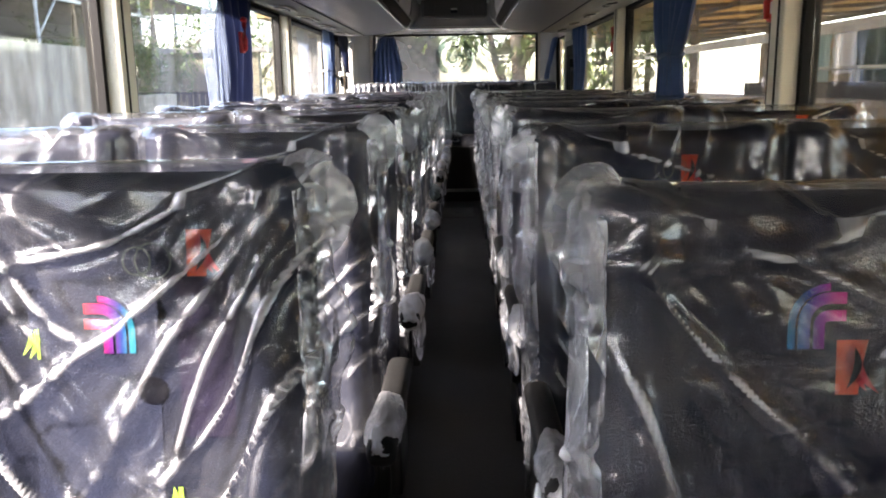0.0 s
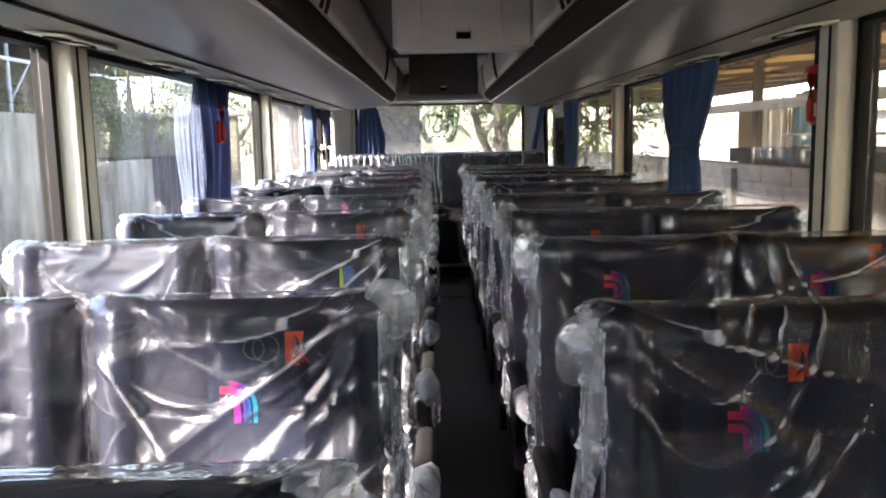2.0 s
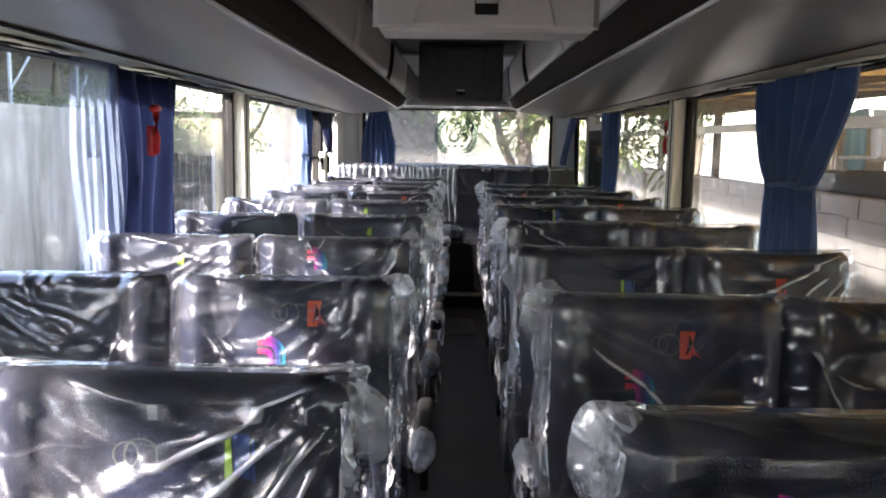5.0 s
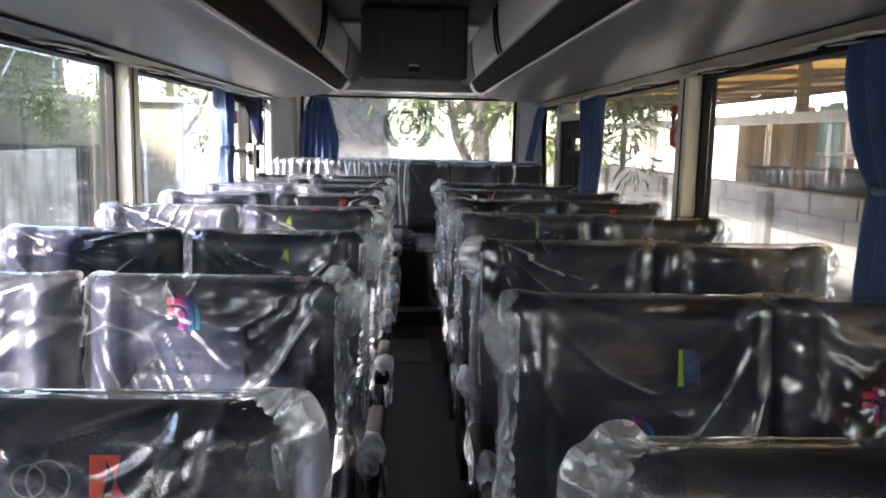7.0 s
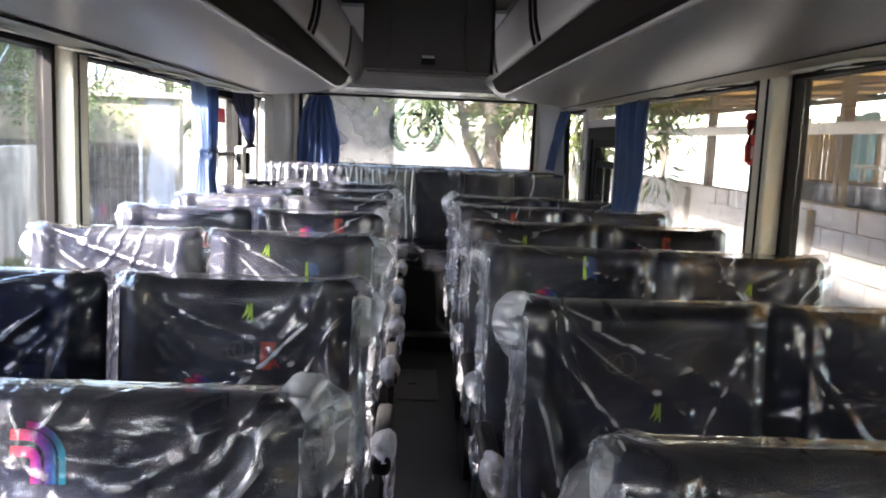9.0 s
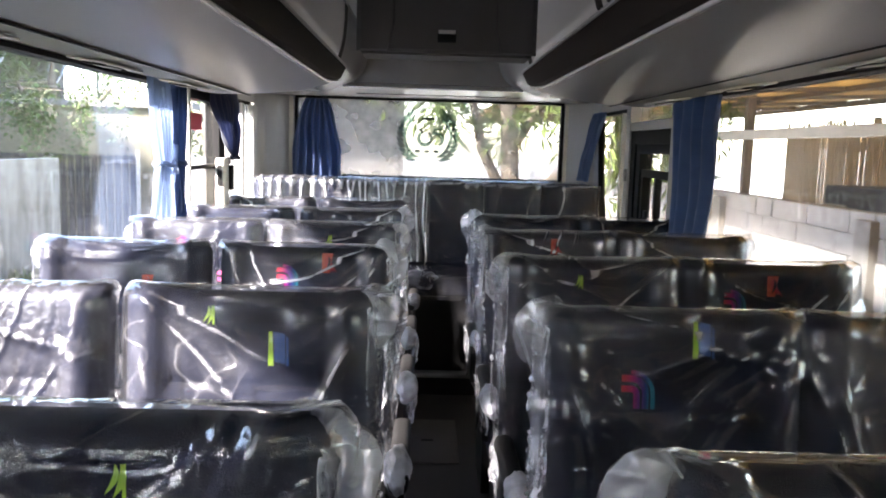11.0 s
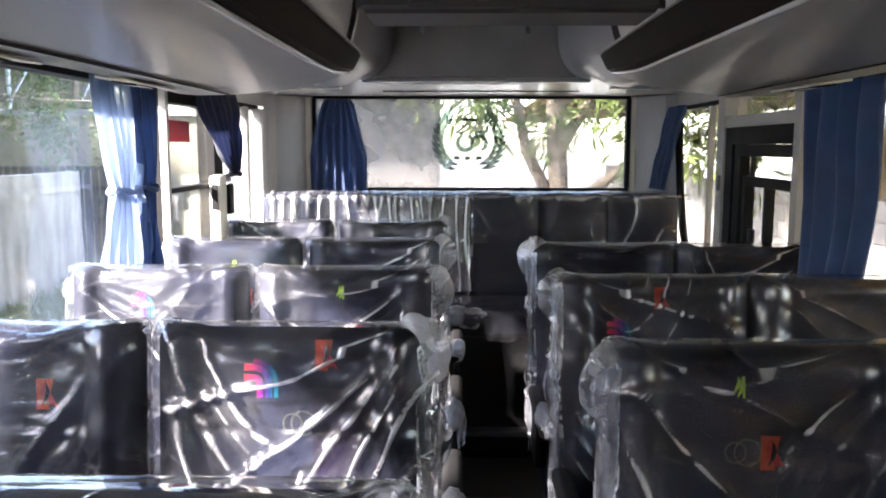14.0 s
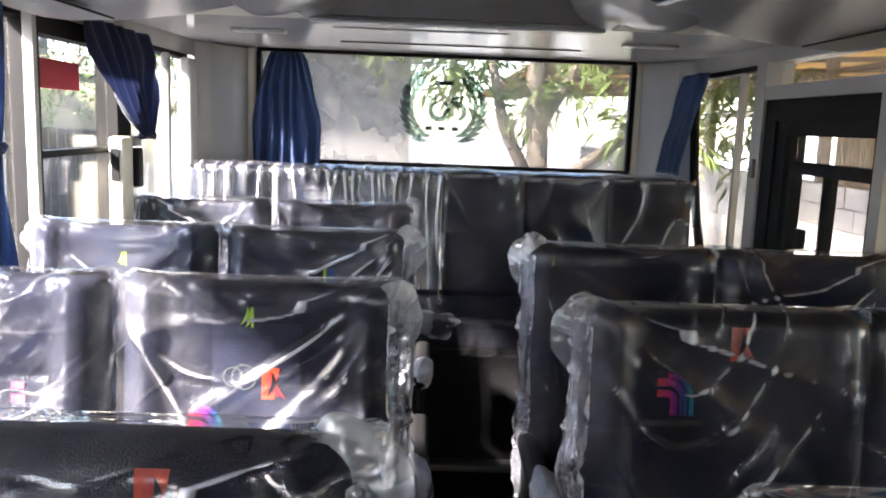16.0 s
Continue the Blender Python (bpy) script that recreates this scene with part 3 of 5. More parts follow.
def rack(s):
    c = 0.012
    ob = base("luggage_rack", s * 0.8, 0, 1.7, "grey moulded overhead luggage rack along the bus side", "luggage rack", "overhead racks")
    ob.matrix_world = Matrix.Identity(4)
    under = bin_profile(s, c)
    inner = [(x, z + 0.02) for x, z in under][::-1]

    def warp(y, prof):
        f = pull(y, 0)
        out = []
        for x, z in prof:
            k = min(1.0, max(0.0, (1.17 - abs(x)) / 0.76))
            up = 0.064 * max(0.0, (y - 7.35) / (BIN_END - 7.35)) ** 1.5 * k ** 3
            out.append((x + s * f * k, z + up))
        return out

    ys = FLOOR_Y0 + 0.01
    bm = bmesh.new()
    n = len(under)
    steps = [ys + i * 0.5 for i in range(int((7.6 - ys) / 0.5) + 1)] + [7.7 + i * 0.035 for i in range(13)]
    rows = [[bm.verts.new((x, y, z)) for x, z in warp(y, under)] for y in steps]
    for a, b in zip(rows, rows[1:]):
        for i in range(n - 1):
            bm.faces.new((a[i], a[i + 1], b[i + 1], b[i]))
    bmesh.ops.solidify(bm, geom=bm.faces[:], thickness=-0.012 * s)
    bmesh.ops.recalc_face_normals(bm, faces=bm.faces)
    part("underside", bm, BIN, ob, "smooth grey curved underside")
    bm = bmesh.new()
    strip = [p for p in under if abs(p[0]) > 0.77]
    strip = [(x, z - 0.003) for x, z in strip] + [(s * 0.775 + c, 1.6600)]
    rows = [[bm.verts.new((x, y, z)) for x, z in strip] for y in (ys, 7.80)]
    for i in range(len(strip) - 1):
        bm.faces.new((rows[0][i], rows[0][i + 1], rows[1][i + 1], rows[1][i]))
    bmesh.ops.solidify(bm, geom=bm.faces[:], thickness=0.002)
    part("vent_strip", bm, CREAM, ob, "cream strip that carries the vents")
    # seam along the vents
    part("seam", boxes((min(s * 0.765, s * 0.772), max(s * 0.765, s * 0.772), ys, 7.9, 1.6565, 1.6595)), RUBBER, ob, "", False)

    def loft(prof, y0, y1, name, mat, label, smooth=True):
        n2 = max(1, int((y1 - y0) / 0.1))

        def w(y, p):
            f = pull(y, 0)
            return [(x + s * f, z) for x, z in p]
        part(name, extrude_y(prof, y0, y1, n2, w), mat, ob, label, smooth)

    lip = [(s * 0.404 + c, 1.694), (s * 0.386 + c, 1.706), (s * 0.364 + c, 1.776), (s * 0.385 + c, 1.778), (s * 0.415 + c, 1.71)]

    def taper(y, p):
        f, k = pull(y, 0), 1 - 0.8 * max(0.0, (y - 7.35) / (BIN_END - 7.35)) ** 1.5
        return [(x + s * f, 1.776 + (z - 1.776) * (k if z < 1.77 else 1)) for x, z in p]
    part("lip", extrude_y(lip, ys, BIN_END - 0.02, 110, taper), LIP, ob, "dark brown lower lip", False)
    bead = [(s * 0.410 + c, 1.691), (s * 0.401 + c, 1.6885), (s * 0.396 + c, 1.694), (s * 0.401 + c, 1.699)]
    part("edge_bead", extrude_y(bead, ys, BIN_END - 0.02, 110, lambda y, p: [(x + s * pull(y, 0), z + 0.8 * (1.776 - 1.694) * max(0.0, (y - 7.35) / (BIN_END - 7.35)) ** 1.5) for x, z in p]), ARCH, ob, "thin pale edge bead")
    rail = [(s * 0.380 + c, 1.779), (s * 0.361 + c, 1.779), (s * 0.360 + c, 1.785), (s * 0.380 + c, 1.785)]
    loft(rail, ys, BIN_END - 0.08, "bright_rail", PALE, "thin pale rail", False)
    # doors between latch posts
    cuts = [-1.35, -0.1, 0.62, 2.02, 3.42, 4.85, 6.26, 7.52]
    door = [(s * 0.368 + c, 1.787), (s * 0.358 + c, 1.82), (s * 0.350 + c, 1.86), (s * 0.344 + c, 1.93), (s * 0.344 + c, 1.985), (s * 0.36 + c, 1.985), (s * 0.36 + c, 1.93), (s * 0.366 + c, 1.86), (s * 0.374 + c, 1.82), (s * 0.384 + c, 1.787)]
    for i, (a, b) in enumerate(zip(cuts, cuts[1:])):
        loft(door, a + 0.012, b - 0.012, "rack_door", BIN_DOOR, "brown-grey rack door")
        if i % 2 == 1:
            latch = [(x - s * 0.006, z) for x, z in door[:5]] + [(x - s * 0.001, z) for x, z in door[5:]]
            for off in (-0.055, 0.05):
                loft([(x, 1.790 + (z - 1.787) * 0.93) for x, z in latch], b + off - 0.022, b + off + 0.022, "latch_strip", LIP, "dark curved latch strip")
    back = [(s * 0.40 + c, 1.757), (s * 0.40 + c, 2.018), (s * 0.43 + c, 2.018), (s * 0.43 + c, 1.757)]
    loft(back, ys, BIN_END - 0.1, "rack_back", CHARCOAL, "", False)
    top = [(s * 0.345 + c, 1.990), (s * 0.345 + c, 2.018), (s * 0.395 + c, 2.018), (s * 0.395 + c, 1.990)]
    loft(top, ys, 7.55, "top_rail", METAL, "bright metal rail", False)
    # cheek that runs on from the rack to the header
    def cheek(u, v):
        y = 7.57 + (HEADER_Y - 0.035 - 7.57) * u
        k = min(1.0, max(0.0, (y - 7.95) / 0.7))
        low = 1.690 + 0.082 * k * k * (3 - 2 * k)
        a_ = v * math.pi / 2
        x = 0.338 + 0.16 * (1 - math.cos(a_)) ** 1.3
        z = 2.015 - (2.015 - low) * (math.sin(a_) ** 0.85)
        return (s * x + c, y, z)
    bm = grid(30, 16, cheek)
    bmesh.ops.solidify(bm, geom=bm.faces[:], thickness=0.004)
    bmesh.ops.recalc_face_normals(bm, faces=bm.faces)
    part("end_arch", bm, ARCH, ob, "pale grey curved end piece")
    tagged(ob, group="overhead racks")
    return ob


rack(-1)
rack(1)


# ---- vents under the racks ----
def vent_panel(s, y):
    ob = base("air_vent_panel", s * 0.93, y, 1.674, "cream rack panel with a black air nozzle and lamp", "air vent", "air vents")
    t = math.atan2(0.018, 0.14) * s
    ob.matrix_world = pose(s * 0.93, y, 1.6725, 0, -math.degrees(t), 0)
    bm = bmesh.new()
    box(bm, -0.052, 0.052, -0.15, 0.15, -0.008, -0.001, bev=0.003)
    part("plate", bm, CREAM, ob)
    for dy, r in ((-0.09, 0.032), (0.085, 0.022)):
        bm = bmesh.new()
        tube(bm, [(0, dy, -0.007), (0, dy, -0.013), (0, dy, -0.0135)], [r, r, r * 0.7], 16)
        part("nozzle", bm, RUBBER, ob, "black round nozzle")
    part("lamp_frame", boxes((-0.035, 0.035, -0.035, 0.045, -0.0105, -0.0081)), RUBBER, ob, "", False)
    part("lamp_cover", boxes((-0.028, 0.028, -0.028, 0.038, -0.013, -0.0106), bev=0.002), CREAM, ob)
    return ob


for i in range(-2, 9):
    vent_panel(-1, 1.52 + i * 0.75)
    vent_panel(1, 1.62 + i * 0.75)


# ---- folded monitors ----
def monitor(x, y, sticker):
    ob = base("ceiling_monitor", x, y, 1.70, "grey plastic monitor housing folded up under the ceiling", "monitor", "ceiling monitors")
    prof = [(-0.235, 0.02), (-0.22, 0.0), (0.22, 0.0), (0.235, 0.02), (0.235, 0.31), (-0.235, 0.31)]
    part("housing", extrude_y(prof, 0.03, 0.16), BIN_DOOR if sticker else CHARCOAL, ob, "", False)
    bm = bmesh.new()
    lo, hi = [], []
    for x, z in ((-0.235, 0.006), (0.235, 0.006), (0.235, 0.3), (-0.235, 0.3)):
        lo.append(bm.verts.new((x, 0.029, z)))
        hi.append(bm.verts.new((x * 0.94, 0.012, z * 0.98 + 0.004)))
    for i in range(4):
        bm.faces.new((lo[i], lo[(i + 1) % 4], hi[(i + 1) % 4], hi[i]))
    bm.faces.new(hi)
    bm.faces.new(lo[::-1])
    bmesh.ops.recalc_face_normals(bm, faces=bm.faces)
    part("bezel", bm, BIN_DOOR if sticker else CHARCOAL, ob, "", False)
    bm = bmesh.new()
    lo = [bm.verts.new((x, 0.011, z)) for x, z in ((-0.155, 0.006), (0.145, 0.006), (0.13, 0.07), (0.13, 0.295), (-0.14, 0.295), (-0.14, 0.07))]
    hi = [bm.verts.new((x, 0.004, z)) for x, z in ((-0.150, 0.012), (0.140, 0.012), (0.125, 0.07), (0.125, 0.29), (-0.135, 0.29), (-0.135, 0.07))]
    for i in range(6):
        bm.faces.new((lo[i], lo[(i + 1) % 6], hi[(i + 1) % 6], hi[i]))
    bm.faces.new(hi)
    bm.faces.new(lo[::-1])
    bmesh.ops.recalc_face_normals(bm, faces=bm.faces)
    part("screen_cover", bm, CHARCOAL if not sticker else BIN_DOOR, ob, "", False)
    h = part("handle", boxes((-0.024, 0.024, -0.002, 0.0035, 0.03, 0.062), bev=0.002), RUBBER, ob, "black recessed handle")
    part("handle_lip", boxes((-0.022, 0.022, -0.006, -0.0021, 0.052, 0.061)), BIN_DOOR, h, "", False)
    if sticker:
        part("sticker", boxes((-0.045, 0.03, 0.001, 0.0039, 0.155, 0.19)), WHITE, ob, "pale paper sticker", False)
    return ob


monitor(0.075, 3.66, True)
monitor(0.03, 6.53, False)

# ---- curtains ----
def curtain(x, y0, y1, z0, z1, mat, label, tie=None, folds=7, amp=0.022, narrow=0.45, flare=1.0, tilt=0.0, across=False, seed=0.0, lean=0.0):
    """Hanging cloth with folds; tie is the height at which a band gathers it."""
    w, c = y1 - y0, (y0 + y1) / 2

    def width(z):
        if tie is None:
            return flare + (1 - flare) * min(1.0, (z1 - z) / (0.45 * (z1 - z0))) ** 0.7
        if z >= tie:
            t = (z - tie) / (z1 - tie)
            return narrow + (1 - narrow) * min(1.0, t * 1.35) ** 0.75
        t = (tie - z) / (tie - z0)
        return narrow + (flare - narrow) * t ** 0.7

    def f(u, v):
        z = z0 + (z1 - z0) * v
        k = width(z)
        q = (u - 0.5)
        yy = c + q * w * k + tilt * (1 - v) + 0.012 * nz(u * 3, v * 3, seed)
        ph = u * folds * math.tau + 2.3 * nz(u * 2.6, v * 2.2, seed + 4)
        xx = x + amp * (0.75 + 0.45 * nz(u * 5, v * 1.5, seed + 13)) * math.sin(ph) + 0.02 * nz(v * 2.2, u * 2, seed + 9) + lean * (1 - v)
        return (yy, xx, z) if across else (xx, yy, z)
    bm = grid(folds * 10, 26, f)
    bmesh.ops.solidify(bm, geom=bm.faces[:], thickness=0.0015)
    ob = part("curtain", bm, mat)
    tagged(ob, label, "curtain", "window curtains")
    if tie is not None:
        bm = bmesh.new()
        hw = w * narrow / 2
        pts = [(math.cos(a * math.tau / 20), math.sin(a * math.tau / 20)) for a in range(21)]
        ring = [(c + p * hw * 1.06 + tilt * (1 - (tie - z0) / (z1 - z0)), x + q * (amp + 0.006), tie + 0.006 * math.sin(i)) for i, (p, q) in enumerate(pts)]
        tube(bm, [(a, b, d) if across else (b, a, d) for a, b, d in ring], 0.009, 6)
        part("tie_band", bm, mat, ob, "narrow tie band of the same cloth")
    return ob


curtain(1.10, 4.22, 4.94, 0.78, 1.715, CURTAIN, "blue curtain gathered by a tie between windows", 1.35, 6, 0.036, 0.40, 0.62, 0.03, seed=1)
curtain(1.11, 7.58, 8.02, 0.72, 1.70, CURTAIN, "blue curtain hanging straight beside the exit door", None, 4, 0.032, tilt=0.03, seed=2)
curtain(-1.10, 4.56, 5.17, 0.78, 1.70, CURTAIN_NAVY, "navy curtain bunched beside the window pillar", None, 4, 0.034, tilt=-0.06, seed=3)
# these two pale pieces have the sun painted into their cloth colour
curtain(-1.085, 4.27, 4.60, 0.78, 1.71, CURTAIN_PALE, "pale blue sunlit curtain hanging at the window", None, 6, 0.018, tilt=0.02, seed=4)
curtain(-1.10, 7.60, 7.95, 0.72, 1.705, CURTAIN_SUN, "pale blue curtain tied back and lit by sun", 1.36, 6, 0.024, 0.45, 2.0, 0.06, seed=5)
curtain(-1.09, 7.85, 8.03, 0.72, 1.70, CURTAIN, "blue curtain tied back at the rear side window", 1.36, 4, 0.026, 0.6, 1.1, 0.03, seed=6)
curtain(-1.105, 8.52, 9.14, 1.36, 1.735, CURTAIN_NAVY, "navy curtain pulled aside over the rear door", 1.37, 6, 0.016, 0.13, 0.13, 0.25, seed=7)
curtain(10.12, -0.95, -0.61, 1.02, 1.775, CURTAIN, "blue gathered curtain at the rear window", None, 6, 0.036, flare=0.45, seed=8, across=True)
curtain(1.11, 9.56, 9.86, 1.268, 1.715, CURTAIN, "blue curtain hanging slanted in the rear corner", None, 5, 0.022, tilt=0.05, seed=9, lean=-0.085)


# ---- emergency hammers ----
def hammer(x, y, z, s):
    ob = base("emergency_hammer", x, y, z, "red plastic emergency hammer clipped on a pillar", "hammer", "emergency hammers")
    ob.matrix_world = pose(x, y, z, 0, 0, 0 if s > 0 else 180)
    part("holder", boxes((-0.020, 0.0, -0.028, 0.030, -0.085, 0.02), bev=0.005), RED, ob)
    bm = bmesh.new()
    tube(bm, [(-0.026, 0.004, -0.075), (-0.028, 0.004, -0.02), (-0.028, 0.004, 0.05), (-0.026, 0.004, 0.085)], [0.011, 0.013, 0.012, 0.011], 10)
    part("grip", bm, RED, ob)
    bm = bmesh.new()
    tube(bm, [(-0.026, -0.038, 0.078), (-0.026, -0.02, 0.08), (-0.026, 0.02, 0.08), (-0.026, 0.042, 0.076)], [0.004, 0.014, 0.014, 0.009], 10)
    part("hammer_head", bm, RED, ob)
    part("label_plate", boxes((-0.0225, -0.0202, -0.020, -0.008, -0.06, -0.02)), WHITE, ob, "", False)


hammer(WALL - 0.017, 6.315, 1.508, 1)
hammer(WALL - 0.017, 3.42, 1.508, 1)
hammer(-1.062, 4.80, 1.49, -1)


# ---- rear side door and emergency exit ----
def rear_door_left():
    ob = solid("door_left", boxes((-1.235, -1.160, 8.315, 8.375, 0.0, HEAD), (-1.235, -1.160, 8.93, 9.06, 0.0, HEAD), (-1.235, -1.162, 8.376, 8.929, 1.665, HEAD), (-1.235, -1.162, 8.376, 8.929, 0.0, 0.95)), RUBBER, "dark framed rear side door with a glass pane", "door")
    g = part("pane", boxes((-1.20, -1.194, 8.376, 8.929, 0.951, 1.664)), PANE, ob, "clear glass", False)
    g.visible_shadow = False
    st = part("sticker", boxes((-1.193, -1.1905, 8.43, 8.70, 1.515, 1.60)), STICK, ob, "faded red sticker", False)
    part("pale_post", boxes((-1.17, -1.14, 8.30, 8.325, 0.8, HEAD), bev=0.004), PALE, ob, "pale edge post", False)
    part("mullion", boxes((-1.205, -1.165, 8.376, 8.929, 1.315, 1.335)), RUBBER, ob, "", False)
    lock = part("lock_box", boxes((-1.158, -1.105, 8.83, 8.93, 0.78, 1.37), bev=0.012), CREAM, ob, "cream lock housing")
    part("lock_slot", boxes((-1.145, -1.118, 8.825, 8.8299, 1.22, 1.33)), RUBBER, lock, "", False)
    part("handle", boxes((-1.115, -1.09, 8.9301, 8.99, 1.19, 1.33), bev=0.008), RUBBER, lock, "black handle")
    part("bracket", boxes((-1.159, -1.135, 9.03, 9.10, 1.33, 1.37), bev=0.004), METAL, ob, "small metal bracket")
    q = window("window_rear_left", -1, 9.065, 9.80, "tall quarter window at the rear corner", 0.80, HEAD)
    part("curved_seal", boxes((-1.20, -1.155, 9.78, 9.81, 0.83, HEAD - 0.021), bev=0.006), RUBBER, q, "black curved seal")
    part("pale_post", boxes((-1.166, -1.12, 9.66, 9.775, 0.83, HEAD - 0.021), bev=0.012), PALE, q, "pale moulded post", False)
    part("pale_post", boxes((-1.166, -1.13, 9.40, 9.44, 0.83, HEAD - 0.021), bev=0.012), PALE, q, "pale moulded post", False)


rear_door_left()


def exit_right():
    ob = solid("exit_door", boxes((WALL - 0.03, 1.24, 8.17, 8.225, 0.0, HEAD), (WALL - 0.03, 1.24, 9.0, 9.09, 0.0, HEAD), (WALL - 0.028, 1.24, 8.226, 8.999, 1.585, 1.632), (WALL - 0.028, 1.24, 8.226, 8.999, 0.0, 0.86)), PALE, "emergency exit with grey frame and small sliding window", "door")
    g = part("top_light", boxes((1.20, 1.206, 8.226, 8.999, 1.633, HEAD)), PANE, ob, "clear glass", False)
    g.visible_shadow = False
    part("dark_frame", boxes((1.15, 1.235, 8.905, 8.998, 0.861, 1.584), (1.15, 1.235, 8.227, 8.904, 1.51, 1.584), (1.15, 1.235, 8.227, 8.25, 0.861, 1.509)), RUBBER, ob, "dark brown inner frame", False)
    part("inner_frame", boxes((1.16, 1.23, 8.83, 8.904, 0.861, 1.509), (1.16, 1.23, 8.251, 8.829, 1.46, 1.509), (1.16, 1.23, 8.251, 8.829, 0.861, 0.90)), RUBBER, ob, "black inner frame", False)
    g = part("pane", boxes((1.20, 1.206, 8.251, 8.829, 0.901, 1.459)), PANE, ob, "clear glass", False)
    g.visible_shadow = False
    sl = part("slider", boxes((1.165, 1.199, 8.252, 8.80, 1.335, 1.375), (1.165, 1.199, 8.765, 8.80, 0.901, 1.334), (1.165, 1.199, 8.52, 8.55, 0.901, 1.334)), RUBBER, ob, "black sliding window frame", False)
    part("latch", boxes((1.150, 1.1649, 8.62, 8.675, 1.09, 1.16), bev=0.004), RUBBER, sl, "black latch")
    part("hinge", boxes((1.125, 1.1399, 9.02, 9.05, 1.30, 1.37), bev=0.003), METAL, ob, "grey hinge")
    q = window("window_rear_right", 1, 9.095, 9.82, "quarter window beside the emergency exit", 0.80, HEAD)
    bm = bmesh.new()
    tube(bm, [(1.16, 9.84, 1.72), (1.16, 9.82, 1.5), (1.16, 9.76, 1.25), (1.155, 9.66, 1.05), (1.15, 9.52, 0.86)], 0.022, 8)
    part("curved_seal", bm, RUBBER, q, "black curved seal")
    part("post", boxes((1.175, 1.20, 9.32, 9.345, 0.83, HEAD - 0.021)), PALE, q, "", False)


exit_right()

# ---- seats ----
HW, TOP = 0.229, 1.145


def loop_point(u, hw, ht, rc=0.04):
    """A point and its outward direction on a rounded oblong, evenly spaced along its edge."""
    rc = min(rc, ht * 0.98, hw * 0.98)
    a, b, q = 2 * (hw - rc), 2 * (ht - rc), math.pi * rc / 2
    d = (u % 1.0) * 2 * (a + b + 2 * q)
    for sx, sy, along, ang in ((1, 1, a, 90), (-1, 1, b, 180), (-1, -1, a, 270), (1, -1, b, 0)):
        if d < along:
            if ang == 90:
                return hw - rc - d, ht, 0.0, 1.0
            if ang == 180:
                return -hw, ht - rc - d, -1.0, 0.0
            if ang == 270:
                return -hw + rc + d, -ht, 0.0, -1.0
            return hw, -ht + rc + d, 1.0, 0.0
        d -= along
        if d < q:
            w = radians(ang) + d / rc
            cx, cy = (-1 if ang in (90, 180) else 1) * (hw - rc), (1 if ang in (90, 0) else -1) * (ht - rc)
            return cx + rc * math.cos(w), cy + rc * math.sin(w), math.cos(w), math.sin(w)
        d -= q
    return hw - rc, ht, 0.0, 1.0


def back_line(z):
    """Middle of the backrest: it leans away from the sitter."""
    return 0.062 + (z - TOP) * 0.10


def shell(zlo, ztop, hw, ht, nu, nv, skin, round_=0.035, fine=False):
    """Backrest form, closed at the top; skin(x, y, z, front) moves a point outwards."""
    def f(u, v):
        if fine:    # closer mesh on the face than at the back and foot
            u = u / 0.12 * 0.35 if u < 0.12 else 0.35 + (u - 0.12) / 0.88 * 0.65
            v = v / 0.08 * 0.24 if v < 0.08 else 0.24 + (v - 0.08) / 0.92 * 0.76
        if v < 0.82:
            z, kx, ky = zlo + (ztop - round_ - zlo) * v / 0.82, 1.0, 1.0
        else:
            b = (v - 0.82) / 0.18 * math.pi / 2
            z = ztop - round_ + round_ * math.sin(b)
            kx = 1 - 0.13 * max(0.0, 1 - math.cos(b)) ** 1.5
            ky = max(0.03, max(0.0, math.cos(b)) ** 0.75)
        x, y, nx, ny = loop_point(u, hw * kx, ht * ky)
        side = abs(nx) ** 2
        d = skin(x, y, z, -ny, side)
        x += d * math.copysign(side, nx)
        y += d * (1 - side) * (1 if ny > 0 else -1)
        if v > 0.82:
            z += min(d, 0.012 + 0.12 * d)
        return (x, back_line(z) + y, z)
    bm = grid(nu, nv, f, close=True)
    bm.verts.ensure_lookup_table()
    ring = [bm.verts[nv * nu + i] for i in range(nu)]
    bm.faces.new(ring)
    bmesh.ops.recalc_face_normals(bm, faces=bm.faces)
    return bm


def bolster(x, y, z, front, side):
    """Raised sides of the padded front."""
    if front <= 0:
        return 0.0
    t = min(1, max(0, (abs(x) - 0.150) / 0.05))
    wing = 0.022 * t * t * (3 - 2 * t)
    seam = -0.006 * math.exp(-((z - 0.98) / 0.008) ** 2) if abs(x) < 0.16 else 0
    return wing * max(0.0, min(1.0, (z - 0.45) / 0.1)) + seam


def crease(v, w):
    """A sharp fold where v passes nought."""
    c = max(0.0, 1 - abs(v) / w)
    return c * c * (3 - 2 * c)


